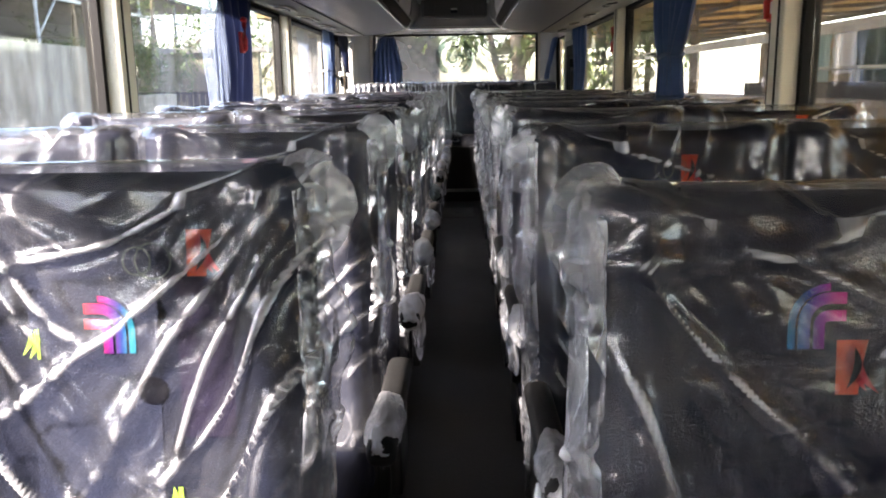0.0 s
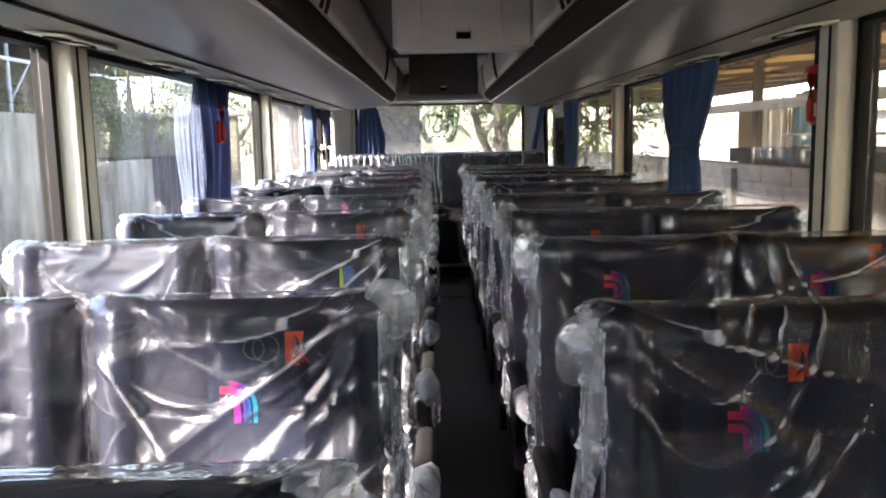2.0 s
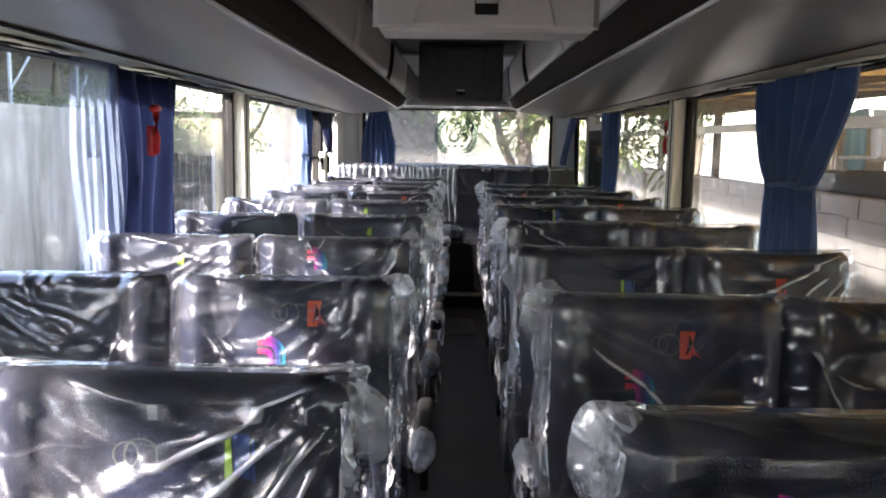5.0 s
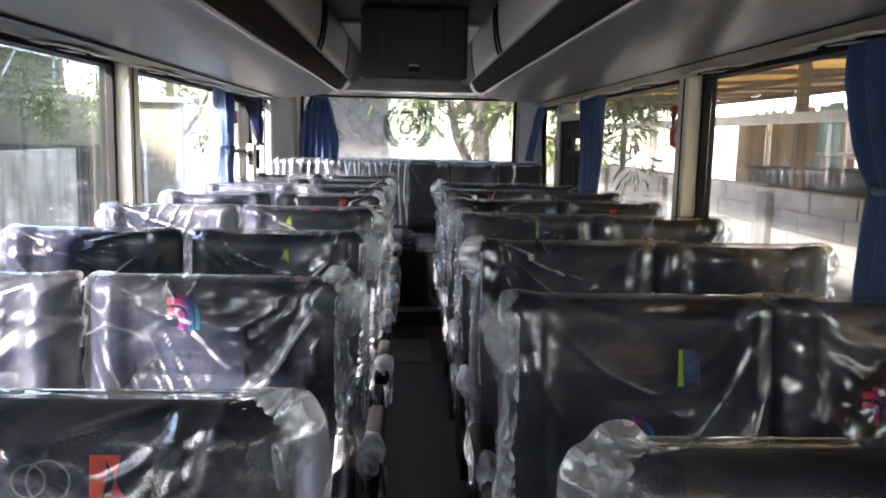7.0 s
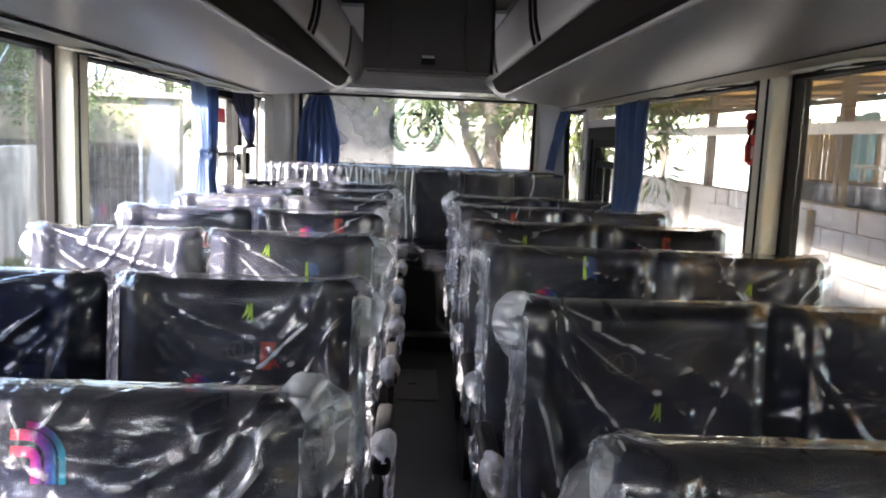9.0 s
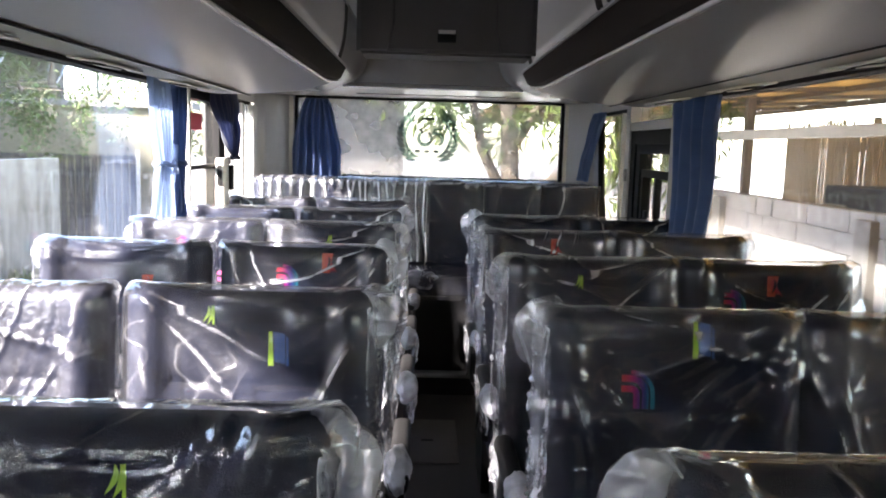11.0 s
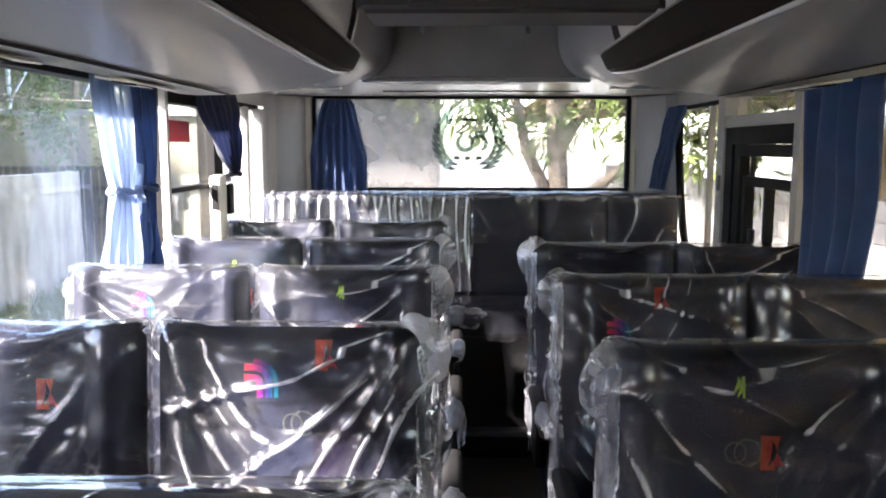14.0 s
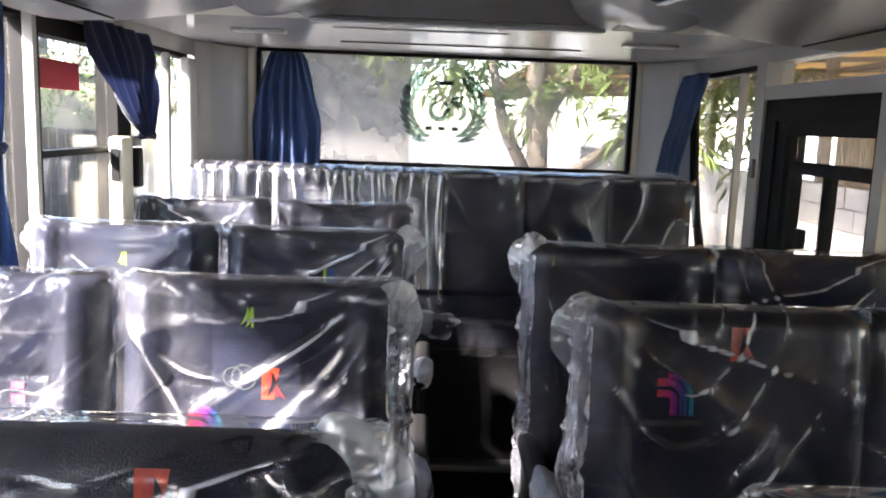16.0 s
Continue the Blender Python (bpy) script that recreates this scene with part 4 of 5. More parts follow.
def cover_skin(seed, s):
    """Folds of loose wrapping: arcs that sag from corner to corner, creases drawn from the aisle corner, crumpled sides."""
    pull_ = 0.5 + 0.5 * math.sin(seed * 2.7)         # how much is drawn to the aisle corner
    sagk = 0.22 + 0.16 * math.sin(seed * 1.3 + 1)

    def f(x, y, z, front, side):
        xl = x / HW
        d = 0.006 + bolster(x, y, z, front, side) * 0.8
        if front > -0.2:
            wob = 0.10 * nz(xl * 1.3 + seed, z * 4.0, seed)
            sag = z - sagk * (xl - 0.35 * s * math.sin(seed)) ** 2 + 0.25 * wob
            swag = crease(nz(xl * 0.18 + seed * 3.1, sag * 4.2 + seed), 0.15) * min(1.0, max(0.0, 0.35 + 1.6 * nz(xl * 0.9 + seed * 2, z * 2.5, seed + 11)))
            swag2 = crease(nz(xl * 0.3 - seed * 1.9, (sag + 0.05 * xl * s) * 9.0 - seed), 0.16) * max(0.0, nz(xl * 1.5, z * 3, seed + 3) + 0.25)
            r = math.hypot(x - s * HW, z - TOP + 0.02)
            ang = math.atan2(TOP + 0.02 - z, (s * HW - x) * s + 0.02) + wob
            rays = crease(nz(ang * 2.7 + seed * 1.7, r * 0.6, seed), 0.17) * min(1, r / 0.16)
            rays3 = crease(nz(ang * 3.8 - seed * 1.1, r * 1.4, seed + 2), 0.20) * min(1, r / 0.20) * max(0.0, 1 - r / 0.5)
            r2 = math.hypot(x + s * HW, z - TOP + 0.02)
            ang2 = math.atan2(TOP + 0.02 - z, (s * HW + x) * s + 0.02) - wob
            rays2 = crease(nz(ang2 * 2.4 - seed * 2.3, r2 * 0.7, seed + 7), 0.17) * min(1, r2 / 0.18)
            bil = 0.5 + 0.5 * nz(xl * 1.1 + seed, z * 2.6 - seed)
            rim = crease(nz(xl * 3.2 + seed + 6 * (TOP - z), z * 9, seed), 0.20) * max(0.0, 1 - (TOP - z) / 0.12) * max(0.0, nz(xl * 1.4, 2.0, seed) + 0.2)
            fade = min(1, max(0, (front + 0.2) / 0.5))
            loose = 1.35 if s > 0 else 1.0
            d += fade * loose * (0.013 * swag + 0.009 * swag2 + 0.014 * rays * (0.35 + 0.65 * pull_) + 0.007 * rays3 * pull_ + 0.010 * rays2 * (1 - 0.5 * pull_) + 0.008 * rim + 0.009 * bil)
        vert = crease(nz(y * 18 + seed, z * 2.6 + seed * 2), 0.14)
        crump = crease(nz(y * 14 - seed, z * 10, seed), 0.11)
        d += side * (0.008 + 0.012 * vert + 0.008 * crump) * (0.9 if x * s > 0 else 0.35)
        return max(0.004, d)
    return f


def blob(seed, rx, ry, rz, rough=0.25):
    """A crumpled puff of wrapping."""
    bm = bmesh.new()
    bmesh.ops.create_icosphere(bm, subdivisions=4, radius=1.0)
    for v in bm.verts:
        p = v.co.copy()
        k = 1 + rough * nz(p.x * 1.3 + seed, p.y * 1.3, p.z * 1.3 - seed) + 0.09 * crease(nz(p.x * 1.6, p.y * 1.6 + seed, p.z * 1.6), 0.22)
        v.co = Vector((p.x * rx * k, p.y * ry * k, p.z * rz * k))
    return bm


def mesh_of(name, bm, mat, smooth=True):
    me = bpy.data.meshes.new(name)
    bm.normal_update()
    bm.to_mesh(me)
    bm.free()
    me.materials.append(mat)
    for p in me.polygons:
        p.use_smooth = smooth
    return me


BACK = mesh_of("backrest", shell(0.36, TOP, HW, 0.058, 64, 34, bolster), FABRIC)
bm = bmesh.new()
box(bm, -0.225, 0.225, -0.50, 0.0, 0.34, 0.47, bev=0.045, seg=4)
CUSHION = mesh_of("seat_cushion", bm, FABRIC)
PEDESTAL = mesh_of("pedestal", boxes((-0.20, -0.16, -0.42, -0.05, -0.02, 0.335), (0.16, 0.20, -0.42, -0.05, -0.02, 0.335), (-0.159, 0.159, -0.26, -0.20, 0.25, 0.30), bev=0.006), BASE, False)
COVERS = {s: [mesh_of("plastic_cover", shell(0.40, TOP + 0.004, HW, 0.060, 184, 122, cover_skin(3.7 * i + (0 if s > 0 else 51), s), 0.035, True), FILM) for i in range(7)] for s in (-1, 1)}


def flap(seed):
    """Corner of a wrapping that stands out as a flattened, pleated pocket."""
    bm = bmesh.new()
    bmesh.ops.create_icosphere(bm, subdivisions=5, radius=1.0)
    for v in bm.verts:
        p = v.co.copy()
        a = math.atan2(p.z + 0.5, p.x + 1.3)
        k = 1 + 0.16 * nz(p.x * 1.1 + seed, p.z * 1.1, seed) + 0.05 * nz(p.x * 3, p.z * 3 + seed, 2.0)
        pleat = crease(nz(a * 4 + seed, 0.3 + p.z, seed), 0.2) * 0.22 + 0.3 * nz(p.x * 2, p.z * 2, seed + 5)
        v.co = Vector((p.x * 0.056 * k, p.y * 0.020 * (1 + 0.6 * pleat) + 0.010 * pleat * (1 if p.y > 0 else -1), p.z * 0.066 * k))
    return bm


EARS = [mesh_of("cover_corner", flap(5.3 * i), FILM_THICK) for i in range(5)]
TAILS = []
for i in range(4):
    def tail(u, v, q=i):
        """Loose fold of wrapping that hangs crumpled down the aisle side."""
        z = 1.13 - 0.66 * v
        fold = crease(nz(u * 2.2 + q * 3 + 0.8 * nz(v * 5, q, 1.0), v * 2.2, q), 0.16)
        kink = crease(nz(u * 3.0 + v * 4, v * 13 + q * 7, q + 3), 0.15) * max(0.0, nz(v * 3, u, q + 8) + 0.45)
        x = 0.012 + 0.012 * nz(v * 4 + q * 3, 2.0) + 0.020 * fold + 0.012 * kink
        return (x, -0.015 + 0.135 * (u - 0.5) * (0.62 + 0.6 * v) + 0.03 * nz(v * 3, q * 5.0), z)
    TAILS.append(mesh_of("hanging_fold", grid(34, 130, tail), FILM_PLEAT))
bm = bmesh.new()
box(bm, -0.026, 0.026, -0.47, -0.03, 0.615, 0.665, bev=0.018, seg=3)
ARM_PAD = mesh_of("armrest", bm, RUBBER)
ARM_BRACKET = mesh_of("bracket", boxes((-0.012, 0.012, -0.20, -0.02, 0.42, 0.614), bev=0.006), BASE)
SLEEVES = []
for i in range(4):
    bm = blob(11.0 + 4.1 * i, 0.034, 0.115, 0.040, 0.22)
    bmesh.ops.translate(bm, vec=(0, -0.385, 0.645), verts=bm.verts)
    SLEEVES.append(mesh_of("sleeve", bm, FILM_ARM))
FLAPS = []
for i in range(3):
    bm = blob(31.0 + 4.1 * i, 0.016, 0.035, 0.055, 0.5)
    bmesh.ops.translate(bm, vec=(0.022, -0.40, 0.59), verts=bm.verts)
    FLAPS.append(mesh_of("loose_end", bm, FILM_THICK))


# printed motifs of the cloth
def flat(outline, lift=0.0):
    bm = bmesh.new()
    bm.faces.new([bm.verts.new((x, -lift, z)) for x, z in outline])
    bm.normal_update()
    return bm


def leaf_stripe(x, z, h, w, bend):
    n = 8
    left = [(x + bend * math.sin(math.pi * i / n * 0.9) - w * math.sin(math.pi * i / n), z + h * i / n) for i in range(n + 1)]
    right = [(x + bend * math.sin(math.pi * i / n * 0.9) + w * math.sin(math.pi * i / n), z + h * i / n) for i in range(n, -1, -1)]
    return left + right[1:-1]


def leaf(x, z, h, w, bend, lean):
    return [(px + (pz - z) * lean, pz) for px, pz in leaf_stripe(x, z, h, w, bend)]


def quads(*shapes, lift=0.0):
    bm = bmesh.new()
    for outline in shapes:
        bm.faces.new([bm.verts.new((x, -lift, z)) for x, z in outline])
    bm.normal_update()
    return bm


def arch_band(r, w, cx, cz, left, down):
    """A flat band that runs to the right, bends and falls."""
    out = [(left, cz + r + w / 2)] + [(cx + (r + w / 2) * math.cos(radians(a)), cz + (r + w / 2) * math.sin(radians(a))) for a in range(90, -1, -15)] + [(cx + r + w / 2, down)]
    inn = [(left, cz + r - w / 2)] + [(cx + (r - w / 2) * math.cos(radians(a)), cz + (r - w / 2) * math.sin(radians(a))) for a in range(90, -1, -15)] + [(cx + r - w / 2, down)]
    return [(out[i], out[i + 1], inn[i + 1], inn[i]) for i in range(len(out) - 1)]


def bar(x0, x1, z0, z1):
    return [(x0, z0), (x1, z0), (x1, z1), (x0, z1)]


def rainbow(k=1.0, flip=False):
    """Nested bands that bend from flat to upright, as printed on the cloth."""
    shapes = arch_band(0.034, 0.016, -0.016, -0.006, -0.038, -0.042) + arch_band(0.014, 0.015, -0.016, -0.010, -0.038, -0.042) + arch_band(0.051, 0.010, -0.016, -0.008, -0.014, -0.042)
    shapes = [[((-x if flip else x) * k, z * k) for x, z in q] for q in shapes]
    return quads(*[q[::-1] if flip else q for q in shapes])


PRINT = {
    "O": [(mesh_of("orange_motif", quads([(-0.020, -0.029), (0.003, -0.029), (0.006, 0.0), (0.012, 0.028), (-0.020, 0.028)]), ORANGE, False), ""), (mesh_of("motif_leaf", quads(leaf(-0.010, -0.024, 0.046, 0.0042, 0.009, 0.1), lift=0.0012), INK, False), ""), (mesh_of("motif_leaf", quads(leaf(0.012, -0.026, 0.050, 0.0065, -0.010, -0.25), leaf(0.024, -0.028, 0.044, 0.0055, -0.012, -0.35)), REDP, False), "")],
    "Y": [(mesh_of("lime_motif", quads(leaf(-0.010, -0.016, 0.034, 0.0036, 0.007, 0.25), leaf(-0.001, -0.020, 0.038, 0.0042, 0.007, 0.15), [(0.009, -0.020), (0.013, -0.020), (0.012, 0.018), (0.009, 0.016)]), LIME, False), "")],
    "M": [(mesh_of("spectrum_motif", rainbow(0.80), SPEC, False), "")],
    "N": [(mesh_of("spectrum_motif", rainbow(0.75, True), SPEC_R, False), "")],
    "G": [(mesh_of("lime_motif", quads([(-0.020, -0.034), (-0.009, -0.034), (-0.013, 0.034), (-0.020, 0.034)]), LIME, False), ""), (mesh_of("blue_motif", quads([(-0.007, -0.025), (0.014, -0.030), (0.012, 0.030), (-0.011, 0.034)], [(0.016, -0.034), (0.021, -0.034), (0.019, 0.022), (0.0145, 0.026)]), BLUEP, False), "")],
    "P": [(mesh_of("pink_motif", quads(bar(-0.013, 0.010, 0.006, 0.019), bar(-0.013, 0.012, -0.019, -0.004)), PINK, False), "")],
    "B": [(mesh_of("cloth_panel", quads(bar(-0.080, 0.080, -0.20, 0.20), lift=-0.0012), PANEL, False), "")],
    "E": [(mesh_of("cloth_panel", quads(bar(-0.045, 0.045, -0.10, 0.10), lift=-0.0008), PANEL2, False), "")],
}


def ring_mesh():
    bm = bmesh.new()
    for cx, r in ((-0.012, 0.016), (0.008, 0.021)):
        vi = [bm.verts.new((cx + r * math.cos(a * math.tau / 24), 0, r * math.sin(a * math.tau / 24))) for a in range(24)]
        vo = [bm.verts.new((cx + (r + 0.0022) * math.cos(a * math.tau / 24), 0, (r + 0.0022) * math.sin(a * math.tau / 24))) for a in range(24)]
        for a in range(24):
            bm.faces.new((vi[a], vi[(a + 1) % 24], vo[(a + 1) % 24], vo[a]))
    return bm


PRINT["C"] = [(mesh_of("ring_motif", ring_mesh(), GREY_RING, False), "")]
PRINT["D"] = [(mesh_of("dot_motif", flat([(0.018 * math.cos(a * math.tau / 18), 0.018 * math.sin(a * math.tau / 18)) for a in range(18)]), INK, False), "")]

MOTIFS = {}
LIFT = (-0.018, -0.010, -0.002, 0.0, 0.002, 0.008, 0.012, 0.010, 0.006, 0.0, 0.0)   # unevenness of the floor rails


def motifs(key, text):
    """Motifs of one seat: kind, offset across and height below the top in centimetres."""
    MOTIFS[key] = [(w[0], float(w[1:].split("/")[0]) / 100, float(w[1:].split("/")[1]) / 100) for w in text.split()]


motifs("L1a", "B-2/-28 O12/-9 C5/-10 M0/-18 P17/-31 Y7/-40 D5/-26 Y-10/-20 C9/-42 E13/-22")
motifs("L2a", "B3/-24 O10/-7 M0/-16 C4/-7")
motifs("L3a", "B0/-24 G10/-9 N2/-20 C-4/-9")
motifs("L3w", "O12/-17 C6/-16")
motifs("L4a", "B-3/-25 E9/-18 O7/-6 M-3/-15 C0/-6")
motifs("L5a", "B-2/-26 M-6/-5 P8/-26")
motifs("L5w", "Y3/-6 M-8/-18")
motifs("L6a", "B0/-28 Y2/-5 O7/-14 M-7/-22 C1/-13")
motifs("L7a", "B6/-25 G6/-10 Y-8/-3 P9/-26")
motifs("L8a", "B2/-26 O7/-1.8 M-5/-8 C2/-16 D6/-17 E9/-20")
motifs("L8w", "O8/-11 M-6/-17")
motifs("L9a", "B0/-26 Y-2/-5 O3/-17 M-9/-25 C-3/-16")
motifs("L9w", "M-4/-9 P10/-20")
motifs("L10a", "G4/-12 P-6/-24")
motifs("L10w", "Y0/-8 O6/-20")
motifs("R1a", "N-2/-12 O2/-17 Y7/-4 P-8/-34")
motifs("R2a", "B-4/-26 O6/-7 M-2/-17 C2/-7")
motifs("R2w", "M-4/-5 O6/-16")
motifs("R3a", "M-5/-10 P4/-24")
motifs("R3w", "M-5/-11 O8/-4")
motifs("R4a", "B2/-26 O5/-8 M-5/-17 C0/-8")
motifs("R5a", "G8/-11 M-1/-24")
motifs("R5w", "O4/-9 M-6/-18")
motifs("R6a", "Y2/-19 C-5/-10")
motifs("R6w", "Y0/-20")
motifs("R7a", "G5/-2 M-7/-13 P6/-26")
motifs("R7w", "Y1/-8 O6/-20")
motifs("R8a", "Y-4/-5 O2/-16 C-3/-16")
motifs("R8w", "O1/-5 M-10/-10")
motifs("R9a", "O2/-4 M-9/-13 P11/-30")
motifs("R10w", "O5/-16")


def seat(x, y, s, aisle, key, i, label):
    """One seat facing the front; s is the side on which its wrapping bunches."""
    ob = base("bus_seat", x, y, LIFT[int(key[1:-1]) - 1] - (0.014 if key[:2] == "R1" and len(key) == 3 else 0.0), label, "bus seat", "bus seats")
    part("backrest", BACK, None, ob)
    part("seat_cushion", CUSHION, None, ob)
    part("pedestal", PEDESTAL, None, ob, "black steel pedestal")
    cov = part("plastic_cover", COVERS[s][i % 7], None, ob, "crumpled clear plastic wrapping")
    ear = part("cover_corner", EARS[(i * 3 + (1 if aisle else 0)) % 5], None, cov, "bunched milky plastic corner")
    k = 1.0 if aisle else 0.75
    ear.matrix_local = pose(s * (HW + 0.014), 0.040, TOP - 0.045 + 0.012 * math.sin(i * 2.1), 10 * math.sin(i), 14 * s * math.sin(i * 2.3), 16 * math.sin(i * 1.7)) @ Matrix.Diagonal((s * k, k, k * (1.1 if aisle else 0.9), 1))
    if aisle:
        t = part("hanging_fold", TAILS[i % 4], None, cov, "loose plastic fold hanging at the side")
        t.matrix_local = pose(s * (HW - 0.006), 0.03, 0) @ Matrix.Diagonal((s, 1, 1, 1))
        arm = part("armrest", ARM_PAD, None, ob, "black padded armrest")
        arm.matrix_local = pose(s * (HW + (0.066 if s > 0 else 0.006)), 0, 0)
        part("bracket", ARM_BRACKET, None, arm, "black bracket")
        sl = part("sleeve", SLEEVES[(i * 5 + (0 if s > 0 else 2)) % 4], None, arm, "white wound plastic sleeve")
        sl.matrix_local = pose(0.004 * math.sin(i * 3.3), 0.03 * math.sin(i * 1.3), 0.006 * math.sin(i * 2.7))
        if i % 3 != 1:
            fl = part("loose_end", FLAPS[i % 3], None, arm, "loose plastic end")
            fl.matrix_local = Matrix.Diagonal((s, 1, 1, 1))
    for kind, dx, dz in MOTIFS.get(key, []):
        z = TOP + dz
        for n, (me, lab) in enumerate(PRINT[kind]):
            m = part(me.name.split(".")[0], me, None, ob)
            wing = 0.022 if abs(dx) > 0.18 else 0.0
            z = min(z, TOP - 0.035) if kind not in "BE" else z
            m.matrix_local = pose(dx, back_line(z) - 0.0600 - wing, z, -5.7, 0, 0)
    return ob


LABEL = {"La": "navy aisle seat in sunlit crumpled clear plastic, printed motifs", "Lw": "navy window seat in bright crumpled clear plastic", "Ra": "dark navy aisle seat in crumpled clear plastic", "Rw": "dark navy window seat in wrinkled clear plastic"}
for i in range(11):
    y = ROW_L + i * 0.748
    seat(-0.358, y, 1, True, "L%da" % (i + 1), i, LABEL["La"])
    seat(-0.884, y, -1, False, "L%dw" % (i + 1), i + 3, LABEL["Lw"])
for i in range(10):
    y = ROW_R + i * 0.752
    seat(0.456, y, -1, True, "R%da" % (i + 1), i + 1, LABEL["Ra"])
    seat(0.955, y, 1, False, "R%dw" % (i + 1), i + 5, LABEL["Rw"])


# ---- rear bench ----
def bench():
    ob = base("rear_bench", 0, 9.65, 0, "dark full-width rear bench seat wrapped in plastic", "bench seat")
    n = 6
    w = 2.27 / n
    for i in range(n):
        cx = -1.135 + w * (i + 0.5)
        bm = shell(0.66, 1.235, w / 2 - 0.003, 0.075, 40, 22, lambda x, y, z, fr, sd: 0.018 * math.cos(x / w * math.pi) if fr > 0 else 0.0, 0.03)
        bmesh.ops.translate(bm, vec=(cx, 0.02, 0), verts=bm.verts)
        part("back_cushion", bm, FABRIC, ob)
    bm = bmesh.new()
    box(bm, -1.14, 1.14, -0.56, -0.04, 0.585, 0.70, bev=0.03, seg=3)
    part("seat_cushion", bm, FABRIC, ob)
    part("riser", boxes((-1.15, 1.15, -0.52, 0.40, 0.0, 0.58)), BASE, ob, "dark riser panel", False)
    part("step_edge", boxes((-0.30, 0.36, -0.60, -0.521, 0.105, 0.13), bev=0.004), METAL, ob, "worn metal step edge")
    part("step", boxes((-0.30, 0.36, -0.59, -0.521, 0.0, 0.104)), BASE, ob, "", False)

    def pleats(x0, x1, depth, seed, many, high):
        def g(u, v):
            x = x0 + (x1 - x0) * u
            if v < 0.75:
                z = 0.72 + (1.245 - 0.72) * v / 0.75
                y = back_line(z) + 0.02 - 0.088
            else:
                b = (v - 0.75) / 0.25 * math.pi * 0.8
                z = 1.222 + 0.034 * math.sin(b)
                y = back_line(1.24) + 0.02 - 0.088 * math.cos(b)
            fold = crease(nz(x * many + seed, z * high, seed), 0.2)
            y -= depth * fold * (0.5 + 0.5 * min(1, v / 0.6)) + 0.008 + 0.016 * abs(math.cos(((x + 1.135) / (2.27 / 6) - 0.5) * math.pi)) ** 0.7 * (1 if v < 0.8 else 0.4) + 0.008 * (0.5 + 0.5 * nz(x * 3, z * 3, seed))
            return (x, y, z + 0.006 * fold)
        return grid(int((x1 - x0) * 130), 34, g)
    # pleats on the left; its milkier film also paints in the light on that half
    part("plastic_cover", pleats(-1.14, 0.02, 0.034, 3.0, 15, 1.6), FILM_PLEAT, ob, "pleated clear plastic wrapping")
    part("plastic_cover", pleats(0.02, 1.13, 0.022, 8.0, 6, 4.0), FILM, ob, "clear plastic wrapping")

    def lap(u, v):
        x = -1.13 + 2.26 * u
        if v < 0.6:
            y, z = -0.06 - 0.51 * v / 0.6, 0.708
        else:
            y, z = -0.575, 0.708 - 0.14 * (v - 0.6) / 0.4
        k = ridge(nz(x * 9, v * 3, 5), 3)
        return (x, y - (0.012 * k if v > 0.6 else 0), z + 0.012 * k)
    part("lap_cover", grid(160, 24, lap), FILM, ob, "clear plastic over the cushion")
    bm = blob(71.0, 0.10, 0.03, 0.05, 0.4)
    bmesh.ops.translate(bm, vec=(-0.03, -0.57, 0.69), verts=bm.verts)
    part("bunched_plastic", bm, FILM_THICK, ob, "bunched plastic at the cushion edge")
    return ob


bench()

# hatch in the aisle floor
ht = base("floor_hatch", 0.03, 8.3, 0.0, "dark hatch plate let into the aisle floor", "hatch")
part("plate", boxes((-0.15, 0.15, -0.3, 0.3, 0.001, 0.006), bev=0.002), CHARCOAL, ht)
part("grip_hole", boxes((-0.03, 0.03, -0.02, 0.0, 0.0062, 0.0075)), RUBBER, ht, "", False)


# ---- outside ----
G = -0.95
solid("ground", boxes((-120, 120, -120, 160, G - 0.2, G)), DIRT, "pale packed dirt yard round the bus", "ground")


def leaves(bm, c, r, n, rnd, ln=0.16, wd=0.022, droop=0.4):
    for _ in range(n):
        d = Vector((rnd.gauss(0, 1), rnd.gauss(0, 1), rnd.gauss(0, 0.8))).normalized()
        p = Vector(c) + d * r * rnd.random() ** 0.5
        ax = (d + Vector((rnd.uniform(-.7, .7), rnd.uniform(-.7, .7), -droop + rnd.uniform(-.5, .5)))).normalized()
        sd = ax.cross(Vector((rnd.uniform(-1, 1), rnd.uniform(-1, 1), 1))).normalized()
        k = rnd.uniform(0.6, 1.3)
        a, w = ln * k, wd * k
        up = sd.cross(ax) * a * 0.08
        v = [bm.verts.new(q) for q in (p, p + ax * a * .45 + sd * w + up, p + ax * a, p + ax * a * .45 - sd * w + up)]
        bm.faces.new(v)


def tree(x, y, h, trunk_r, clumps, label, seed, limbs, ln=0.16, n=90):
    rnd = random.Random(seed)
    ob = base("tree", x, y, G, label, "tree", "trees in the yard")
    bm = bmesh.new()
    tube(bm, [(0, 0, -0.1), (0.04, 0, h * .35), (-0.03, 0.02, h * .7), (0.02, 0, h)], [trunk_r * 1.3, trunk_r, trunk_r * .85, trunk_r * .5], 12)
    for pts in limbs:
        tube(bm, pts, [trunk_r * .6 * (1 - 0.22 * i) for i in range(len(pts))], 8)
    part("trunk", bm, BARK, ob, "pale bark trunk with limbs")
    bm = bmesh.new()
    for cx, cy, cz, r in clumps:
        for _ in range(5):
            o = Vector((rnd.uniform(-r, r), rnd.uniform(-r, r), rnd.uniform(-r, r))) * .7
            leaves(bm, (cx + o.x, cy + o.y, cz + o.z), r * .5, n // 5, rnd, ln)
    part("crown", bm, LEAF, ob, "long green leaves", False)
    return ob


